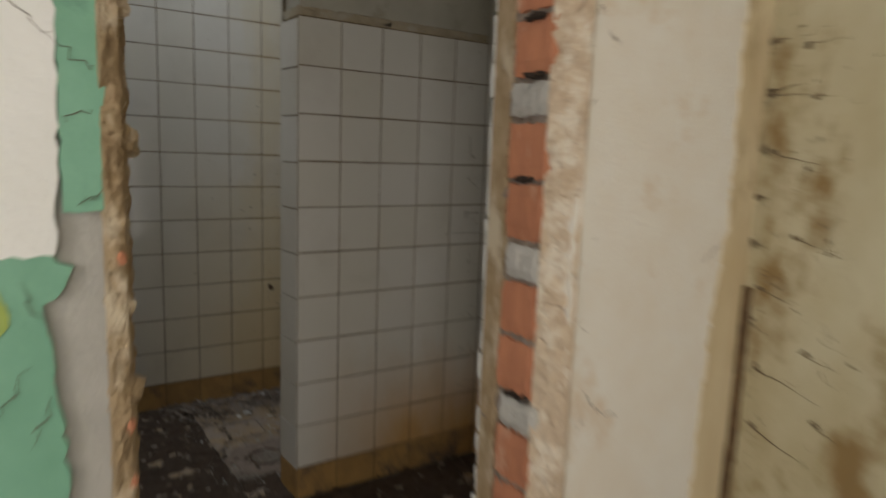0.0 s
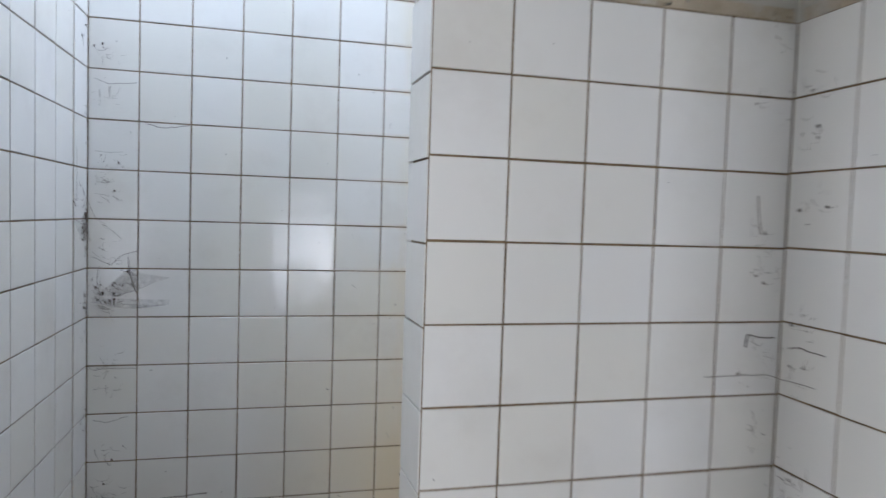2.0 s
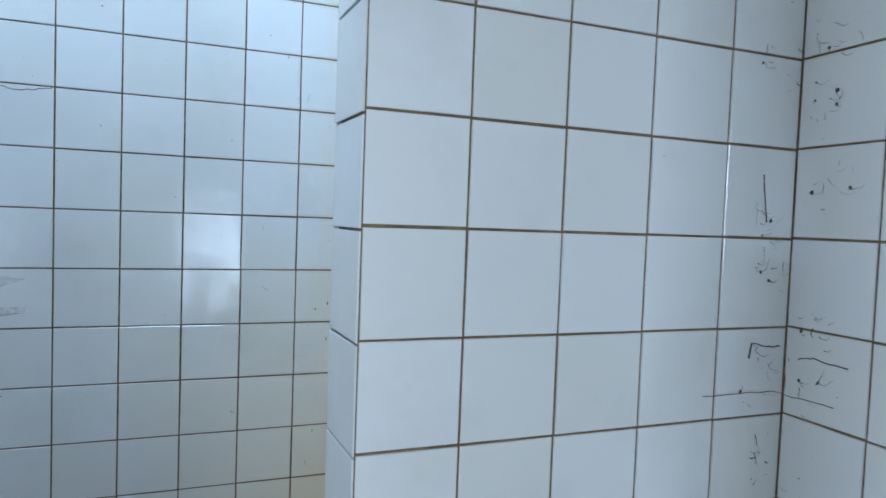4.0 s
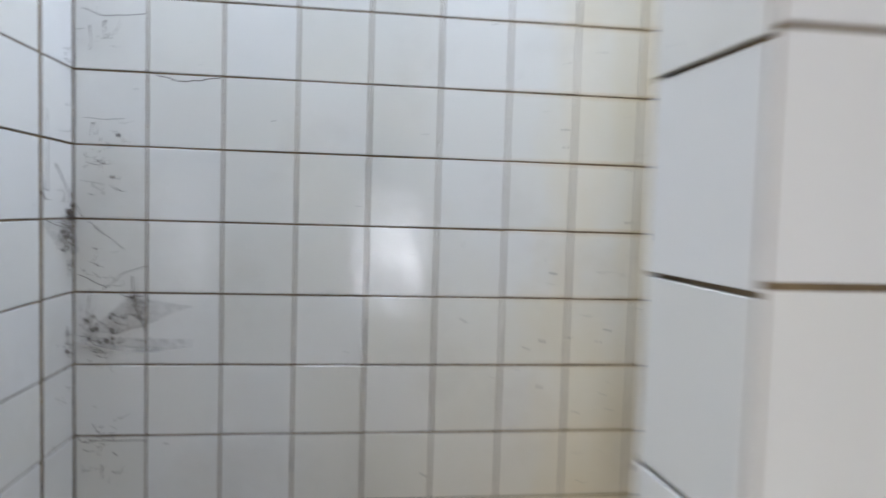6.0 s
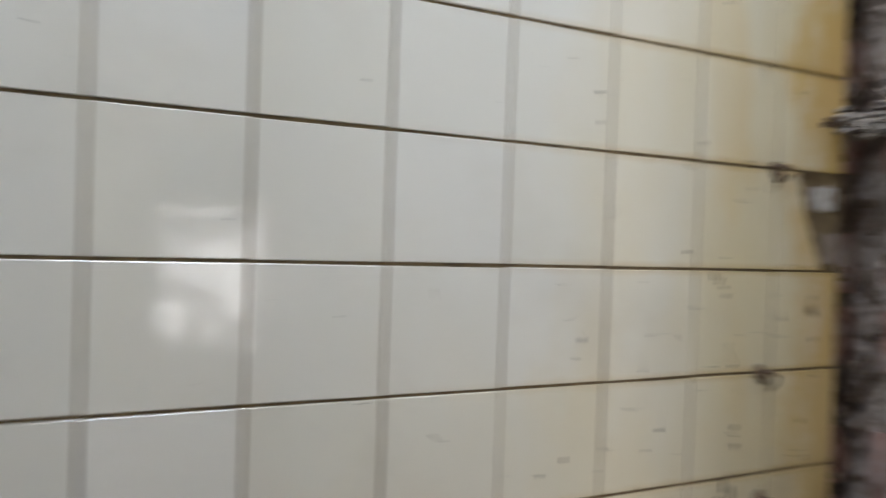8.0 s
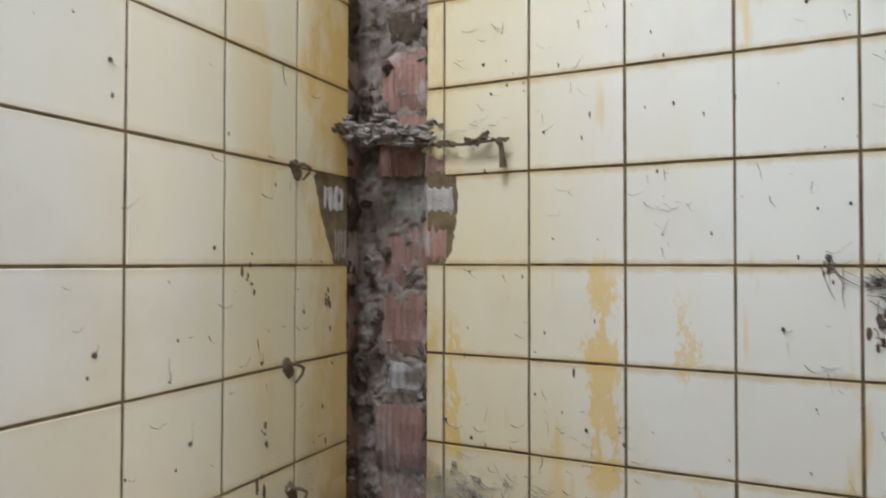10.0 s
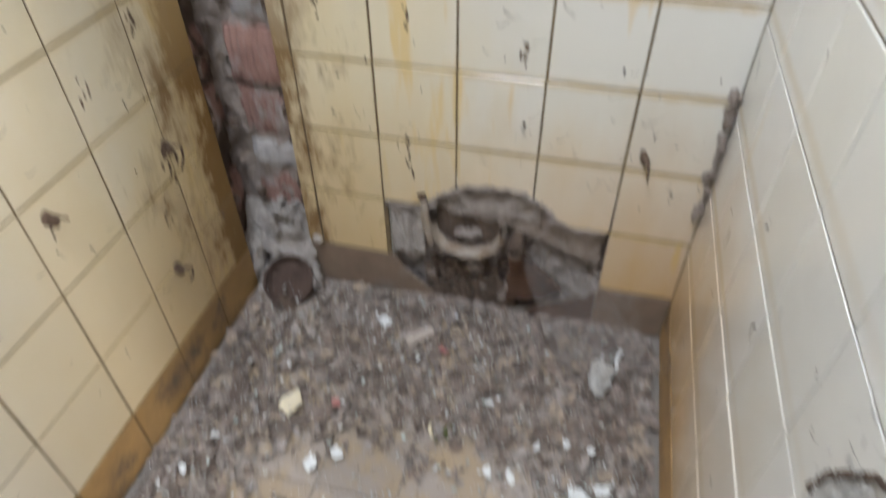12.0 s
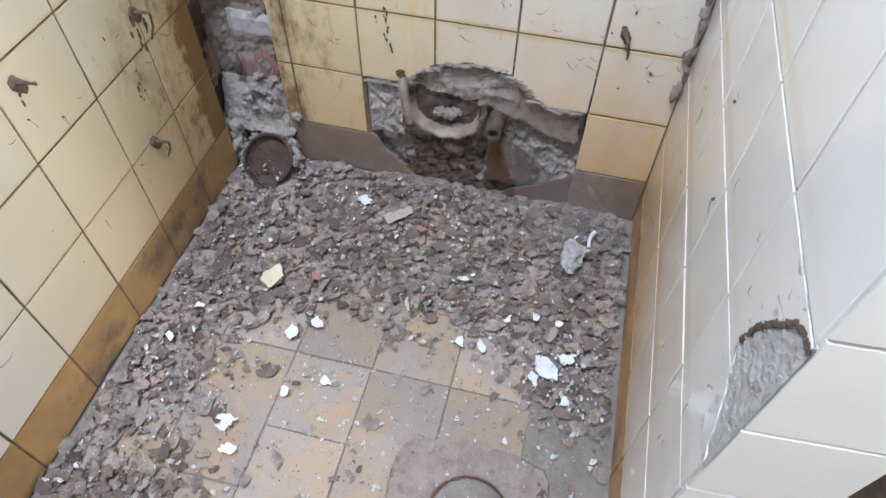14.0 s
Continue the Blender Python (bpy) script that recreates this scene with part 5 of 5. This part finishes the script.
tagged(link("leaf_litter", bm, DARKLEAF), "scattered dead leaves and rubble dust on the passage floor", "dead leaves", kind="stuff")
bm = bmesh.new()
for n in range(3400):
    x, y = r.uniform(0.62, XB - 0.02), r.uniform(YQ + 0.02, -0.02)
    s = r.choice((0.0008, 0.001, 0.001, 0.0012, 0.0012, 0.0015, 0.002, 0.002, 0.003, 0.006))
    lift = 0.003 + 0.021 * (1 - bare(x, y))
    m = pose(x, y, lift, r.gauss(0, 14), r.gauss(0, 14), r.uniform(0, 360))
    ln = r.uniform(0.35, 1.0)
    plate([(s * r.uniform(.4, 1.5) * math.cos(a), s * ln * r.uniform(.4, 1.4) * math.sin(a)) for a in (0, 1.0, 2.3, 3.6, 4.9)], 0.0009, m, bm)
for cx, cy, sp, k in ((1.14, -0.79, 0.035, 70), (1.02, -0.40, 0.04, 50), (1.10, -0.86, 0.03, 40), (1.45, -0.33, 0.03, 36), (0.95, -0.12, 0.05, 40)):
    for n in range(k):
        s = r.uniform(0.001, 0.0045)
        x, y = cx + r.gauss(0, sp), max(YQ + 0.02, min(-0.02, cy + r.gauss(0, sp)))
        plate([(s * r.uniform(.4, 1.5) * math.cos(a), s * r.uniform(.4, 1.2) * math.sin(a)) for a in (0, 1.0, 2.3, 3.6, 4.9)], 0.0009, pose(x, y, 0.004 + 0.021 * (1 - bare(x, y)), r.gauss(0, 14), r.gauss(0, 14), 0), bm)
for iy in range(8):
    for ix in range(5):
        for n in range(9):
            along = r.random() * 0.15
            x, y = ((0.62 + ix * 0.15 + along, -0.0195 - iy * 0.1515) if n % 2 else (0.62 + ix * 0.15, max(YQ + 0.02, -0.0195 - iy * 0.1515 - along)))
            if bare(x, y) < 0.5 or not YQ + 0.02 < y < -0.02:
                continue
            s = r.uniform(0.0008, 0.0020)
            plate([(s * math.cos(a), s * r.uniform(.5, 1.2) * math.sin(a)) for a in (0, 1.3, 2.6, 3.9, 5.2)], 0.0009, pose(x + r.gauss(0, .002), y + r.gauss(0, .002), 0.002, r.gauss(0, 14), r.gauss(0, 14), 0), bm)
tagged(link("paint_chips", bm, CHIP), "small white and pale green paint flakes over the litter", "paint chips", kind="stuff")
bm = bmesh.new()
for n in range(420):
    x, y = r.uniform(0.05, 1.5), r.uniform(-1.9, -0.05)
    if x > 0.62 and y > YQ:
        continue
    if XP - .02 < x and YP - 0.02 < y < YQ + 0.02:
        continue
    s = r.uniform(0.003, 0.012)
    lump(bm, (x, y, s * 0.3), (s, s * 0.8, s * 0.5), n + 700, 1)
tagged(link("rubble", bm, MORTAR), "pale crumbs of plaster on the passage floor", "rubble", kind="stuff")


def flake(name, at, outline, thick, material, label, category, turn=0, tilt=(0, 0), group=""):
    bm = plate(outline, thick, pose(0, 0, 0))
    ob = tagged(link(name, bm, material), label, category, group)
    ob.matrix_basis = pose(*at, tilt[0], tilt[1], turn)
    return ob


flake("tile_shard", (1.211, -0.217, 0.020), ragged([(-0.026, -0.014), (0.012, -0.019), (0.030, 0.006), (0.008, 0.012), (-0.004, 0.019), (-0.022, 0.013)], 0.01, 0.0015, 1), 0.006, YELLOWCHIP,
      "cream broken tile shard lying on dead leaves", "tile shard", -20, (8, -6))
for n, (x, y, s, turn) in enumerate([(1.139, -0.788, 0.028, 40), (1.168, -0.822, 0.020, 120), (1.115, -0.770, 0.014, 200), (1.245, -0.755, 0.013, 77), (1.225, -0.700, 0.010, 140), (0.905, -0.260, 0.020, 75), (1.10, -0.300, 0.016, 10), (1.083, -0.831, 0.015, 10), (1.109, -0.105, 0.011, 70), (1.034, -0.083, 0.010, 30), (1.454, -0.334, 0.017, 80),
                                     (1.02, -0.40, 0.013, 15), (0.985, -0.335, 0.013, 200), (1.30, -0.60, 0.011, 50), (1.16, -0.62, 0.012, 160), (1.16, -0.66, 0.011, 20), (1.24, -0.80, 0.011, 300),
                                     (0.86, -0.28, 0.015, 110), (0.99, -0.74, 0.008, 33), (1.13, -0.34, 0.015, 260)]):
    rr = random.Random(n)
    pts = [(s * rr.uniform(.45, 1.5) * math.cos(a), s * rr.uniform(.35, 1.1) * math.sin(a)) for a in (0, 1.1, 1.9, 3.3, 4.2, 5.3)]
    flake("paint_flake", (x, y, 0.012 + 0.012 * (1 - bare(x, y))), ragged(pts, 0.004, 0.0028, n), 0.0010, PALE, "curled white paint flake on the littered floor", "paint flake", turn, (rr.gauss(0, 9), rr.gauss(0, 9)), "white paint flakes")
bm = bmesh.new()
lump(bm, (0, 0, 0), (0.036, 0.024, 0.018), 17, 3, 0.5)
stone = tagged(link("mortar_stone", bm, PALE_MORTAR), "pale grey lump of mortar lying on dead leaves", "rubble lump")
stone.matrix_basis = pose(1.405, -0.803, 0.034, 0, 0, 10)
bm = bmesh.new()
tube(bm, [(0, 0, 0), (0.012, 0.004, 0.004), (0.026, 0.004, 0.004), (0.040, 0.0, 0.0)], 0.0048, 7, lambda f: 0.7 + 0.6 * abs(f - 0.4))
bone = tagged(link("plaster_splinter", bm, PALE), "thin white plaster splinter on dead leaves", "splinter")
bone.matrix_basis = pose(1.440, -0.835, 0.030, 0, -8, -10)
bm = bmesh.new()
tube(bm, [(0, 0, 0), (0.010, 0.002, 0.004), (0.020, 0.003, 0.002), (0.030, 0.0, 0.0)], 0.0042, 6, lambda f: 1.1 - abs(f - 0.5))
curl = tagged(link("bark_curl", bm, YELLOWCHIP), "pale rolled bark curl on the floor tiles", "bark curl")
curl.matrix_basis = pose(1.205, -0.506, 0.014, 0, 0, 20)
flake("paper_scrap", (1.425, -0.42, 0.032), ragged([(-0.035, -0.010), (0.03, -0.016), (0.038, 0.004), (-0.03, 0.016)], 0.008, 0.002, 4), 0.0012, PAPER, "faded paper scrap with red print in the leaves", "paper scrap", -35, (5, 7))
flake("red_scrap", (1.228, -0.305, 0.026), ragged([(-0.010, -0.008), (0.010, -0.009), (0.008, 0.008), (-0.008, 0.010)], 0.006, 0.0015, 5), 0.002, RED, "small faded red plastic scrap", "scrap", 30, (20, 10))
flake("red_scrap", (1.40, -0.48, 0.030), ragged([(-0.012, -0.006), (0.010, -0.005), (0.008, 0.007), (-0.010, 0.006)], 0.006, 0.0015, 6), 0.002, RED, "small faded red plastic scrap", "scrap", 60, (10, 10))
bm = bmesh.new()
for n in range(14):
    lump(bm, (1.225 + rng.gauss(0, .007), -0.53 + rng.gauss(0, .007), 0.008), (0.004, 0.004, 0.004), n + 800, 1)
tagged(link("moss_tuft", bm, MOSS), "small dark green moss tuft on the floor", "moss", kind="stuff")

# ---- floor drain ----
fd = tagged(new("floor_drain"), "open round floor drain in a patch of grey mortar", "floor drain")
bm = bmesh.new()
seg = 40
rings = []
for rad, zz in ((0.150, -0.004), (0.145, 0.004), (0.100, 0.006), (0.072, 0.003), (0.066, -0.004), (0.062, -0.06), (0.0, -0.06)):
    ring = []
    for q in range(seg):
        a = 6.2832 * q / seg
        wob = 1 + (0.28 * noise.noise(Vector((math.cos(a) * 2, math.sin(a) * 2, rad * 9))) if rad > 0.09 else 0.015 * noise.noise(Vector((a * 3, 0, 0))))
        ring.append(bm.verts.new((0.850 + rad * wob * math.cos(a), -0.705 + rad * wob * math.sin(a), zz + (0.003 * noise.noise(Vector((a * 5, rad * 60, 0))) if 0.07 < rad < 0.149 else 0))))
    rings.append(ring)
for r0, r1 in zip(rings, rings[1:]):
    for q in range(seg):
        bm.faces.new((r0[q], r0[(q + 1) % seg], r1[(q + 1) % seg], r1[q]))
bmesh.ops.remove_doubles(bm, verts=bm.verts, dist=1e-5)
part("mortar_bed", bm, BRICKDUST, fd)
bm = bmesh.new()
tube(bm, [(0.850 + 0.067 * math.cos(6.2832 * q / 32), -0.705 + 0.067 * math.sin(6.2832 * q / 32), 0.005) for q in range(33)], 0.0024, 6)
part("iron_rim", bm, RUST, fd, "rusty iron rim")

# ---- hall door frame, and the frame of the added unseen window ----


def frame_bars(name, u0, u1, z0, z1, label, category, bars=()):
    ob = tagged(new(name), label, category, kind="structure")
    for a in ((u0, u0 + 0.05, z0, z1), (u1 - 0.05, u1, z0, z1), (u0 + 0.05, u1 - 0.05, z1 - 0.05, z1)) + tuple(bars):
        part("frame_bar", boxes(((a[0], -5.14, a[2]), (a[1], -5.07, a[3]))), TIMBER, ob)
    return ob


frame_bars("added_window", -1.40, -0.36, 0.9, 2.0, "weathered timber frame without glass, added round the unseen fill window", "window", ((-0.905, -0.855, 0.95, 1.95), (-1.35, -0.41, 0.9, 0.95)))
frame_bars("door_1", 0.45, 1.35, 0.0, 2.05, "weathered timber frame of the open way out", "door frame")
bm = bmesh.new()
rr = random.Random(3)
for n in range(160):
    x = rr.uniform(-90, 90)
    lump(bm, (x, -60 + rr.uniform(-6, 6), rr.uniform(1.0, 9)), (rr.uniform(2, 5), 3, rr.uniform(2, 4)), n + 900, 2)
tagged(link("backdrop", bm, WOODS), "dark far wood beyond the open ground", "trees", kind="structure")

bush = tagged(new("bush"), "leafy bush growing before the open way out", "bush")
bm = bmesh.new()
rb = random.Random(8)
for n in range(9):
    x0 = 0.42 + 0.10 * n
    tube(bm, [(0.75, -5.42, -0.16), (x0 * 0.5 + 0.38, -5.42, 0.9), (x0, -5.42 + rb.uniform(-.05, .05), 1.5), (x0 + rb.uniform(-.1, .1), -5.42, 2.0)], 0.009, 5, lambda f: 1.1 - 0.9 * f)
part("stems", bm, CLAY, bush)
bm = bmesh.new()
for n in range(2000):
    x, z = rb.uniform(0.35, 1.5), rb.uniform(0.15, 2.2)
    open_sky = z < 0.62 + 0.75 * (x - 0.35) / 0.55 + rb.gauss(0, 0.07) and z < 1.32 + rb.gauss(0, 0.04)
    if open_sky and noise.noise(Vector((x * 4.2, z * 4.2, 4.0))) < -0.02:
        continue
    leaf_into(bm, (x, -5.42 + rb.uniform(-.10, .08), z), rb.uniform(0.03, 0.06), n + 50000, 0.7)
part("foliage", bm, WOODS, bush)

# ---- floor tiles, then wall tiles and skirtings ----
fm = face_matrix("+z", (0, 0, -0.006))
rnd = random.Random(12)
for iy in range(13):
    for ix in range(11):
        x0 = -0.130 + ix * 0.150 + (0.037 if iy % 2 and ix < 7 else 0.0)
        y1 = -0.018 - iy * 0.1515
        x1, y0 = x0 + 0.150, y1 - 0.1515
        cx, cy = (x0 + x1) / 2, (y0 + y1) / 2
        if x1 > XR + 0.02 or x0 < -0.02 or cy < -1.95 or (XP - 0.10 < cx and YP - 0.08 < cy < YQ + 0.08):
            continue
        if math.hypot(cx - 0.850, cy + 0.705) < 0.125:
            continue
        lay_tile(floor, fm, x0, x1, y0, y1, FLOORTILE, "floor_tile", 0.003, 0.006, 0.25)


def clad(parent, kind, at, spans, rows, z0, skip=(), foot=None):
    """Tiles over a wall face: spans of u, and rows counted up from z0."""
    m = face_matrix(kind, at) if at else kind
    for i, (a, b) in enumerate(spans):
        for j in range(rows):
            if (i, j) not in skip:
                lay_tile(parent, m, a, b, z0 + j * P, z0 + (j + 1) * P)
        if (i, -1) not in skip:
            lay_tile(parent, m, a, b, 0.001, z0, foot or SKIRT, "skirting_tile")
    return m


cols = [(-0.0083 + i * P, -0.0083 + (i + 1) * P) for i in range(10)]
cols[0] = (0.0, cols[0][1])
cols[9] = (cols[9][0], 1.512)
clad(wall_north, "-y", (0, 0.006, 0), cols, TOP_HIGH, ZT + 0.001, skip=((9, 7),))
clad(wall_west, "+x", (-0.006, 0, 0), [(0.010 - 0.139 if k == 0 else -(0.139 + k * 0.148), -0.001 if k == 0 else -(0.139 + (k - 1) * 0.148)) for k in range(0, 12)], TOP_HIGH, ZT + 0.001)
clad(wall_east, "-x", (XR + 0.006, 0, 0), [(-YP + k * P, -YP + (k + 1) * P) for k in range(6)], TOP_LOW, ZT)
bcols = [(0.0073 + i * P, 0.0073 + (i + 1) * P) for i in range(6)]
bcols[0] = (0.126, bcols[0][1])
bmx = clad(wall_east, "-x", (XB + 0.006, 0, 0), bcols, TOP_HIGH, ZT + 0.002,
           skip=((2, 0), (3, 0), (4, 0), (2, 1), (3, 1), (4, 1), (0, 7), (0, 8), (1, 7), (2, -1), (3, -1), (4, -1), (0, -1)), foot=WORNSKIRT)
clad(partition, "-y", (XP, YP + 0.006, 0), [(k * P + (0.002 if k == 0 else 0), (k + 1) * P) for k in range(5)], TOP_LOW, ZT - 0.002)
clad(partition, "+y", (XN, YQ - 0.006, 0), [(-(k + 1) * P, -k * P - (0.002 if k == 0 else 0)) for k in range(5)], TOP_HIGH, 0.100, skip=((0, 2), (0, 3)))
askew = Matrix(((0.0551, 0, -0.9985, XN + 0.006), (-0.9985, 0, -0.0551, YQ), (0, 1, 0, 0), (0, 0, 0, 1)))
clad(partition, askew, None, [(0.002, YQ - YP - 0.002)], TOP_LOW, ZT - 0.008)


def cut_tile(parent, m, outline, seed, keep, material=None, name="tile"):
    return part(name, plate(ragged(outline, 0.008, 0.0022, seed, keep), 0.006, m), material or TILE, parent)


# broken tiles round the outlet, beside the chase and at the chipped corner
z1, z2 = ZT + 0.002 + P + 0.0017, ZT + 0.002 + 2 * P - 0.0017
u2, u3, u4 = bcols[2], bcols[3], bcols[4]
cut_tile(wall_east, bmx, [(u2[0] + .0017, z1), (0.40, z1), (0.43, 0.305), (u2[1] - .0017, 0.330), (u2[1] - .0017, z2), (u2[0] + .0017, z2)], 1, (0, 3, 4, 5))
cut_tile(wall_east, bmx, [(u3[0] + .0017, 0.333), (0.54, 0.349), (u3[1] - .0017, 0.335), (u3[1] - .0017, z2), (u3[0] + .0017, z2)], 2, (2, 3, 4))
cut_tile(wall_east, bmx, [(u4[0] + .0017, 0.330), (0.655, 0.300), (0.684, z1 + .004), (0.70, z1), (u4[1] - .0017, z1), (u4[1] - .0017, z2), (u4[0] + .0017, z2)], 3, (3, 4, 5, 6))
cut_tile(wall_east, bmx, [(0.128, 0.004), (0.30, 0.004), (0.425, 0.004), (0.385, 0.045), (0.345, 0.085), (0.327, ZT - .001), (0.128, ZT - .001)], 4, (0, 1, 5, 6), WORNSKIRT, "skirting_tile")
cut_tile(wall_east, bmx, [(0.620, 0.004), (0.772, 0.004), (0.772, 0.10), (0.70, 0.055), (0.640, 0.022)], 5, (0, 1), DARKSKIRT, "skirting_tile")
qx = face_matrix("+y", (XN, YQ - 0.006, 0))
q2, q3 = 0.100 + 2 * P, 0.100 + 3 * P
cut_tile(partition, qx, [(-P + .0017, q2 + .0017), (-0.004, q2 + .0017), (-0.004, 0.482), (-0.020, 0.497), (-0.036, 0.525), (-0.052, 0.545), (-0.066, q3 - .0017), (-P + .0017, q3 - .0017)], 6, (0, 1, 6, 7))
cut_tile(partition, qx, [(-P + .0017, q3 + .0017), (-0.070, q3 + .0017), (-0.082, 0.588), (-0.074, 0.625), (-0.058, 0.655), (-0.034, 0.694), (-0.018, 0.705), (-0.002, 0.708), (-0.002, q3 + P - .0017), (-P + .0017, q3 + P - .0017)], 7, (0, 7, 8, 9))
cut_tile(wall_east, bmx, [(0.128, 1.385), (bcols[0][1] - .0017, 1.372), (bcols[0][1] - .0017, ZT + .002 + 9 * P - .0017), (0.128, ZT + .002 + 9 * P - .0017)], 9, (1, 2))
cut_tile(wall_east, bmx, [(bcols[1][0] + .0017, ZT + .002 + 7 * P + .0017), (bcols[1][1] - .0017, ZT + .002 + 7 * P + .0017), (bcols[1][1] - .0017, ZT + .002 + 8 * P - .0017), (0.184, ZT + .002 + 8 * P - .0017), (0.187, 1.29), (0.176, 1.215)], 10, (0, 1, 2))
ax9 = cols[9]
cut_tile(wall_north, face_matrix("-y", (0, 0.006, 0)), [(ax9[0] + .0017, ZT + .001 + 7 * P + .0017), (1.47, ZT + .001 + 7 * P + .0017), (1.43, 1.28), (1.412, 1.335), (1.418, ZT + .001 + 8 * P - .0017), (ax9[0] + .0017, ZT + .001 + 8 * P - .0017)], 8, (0, 4, 5))
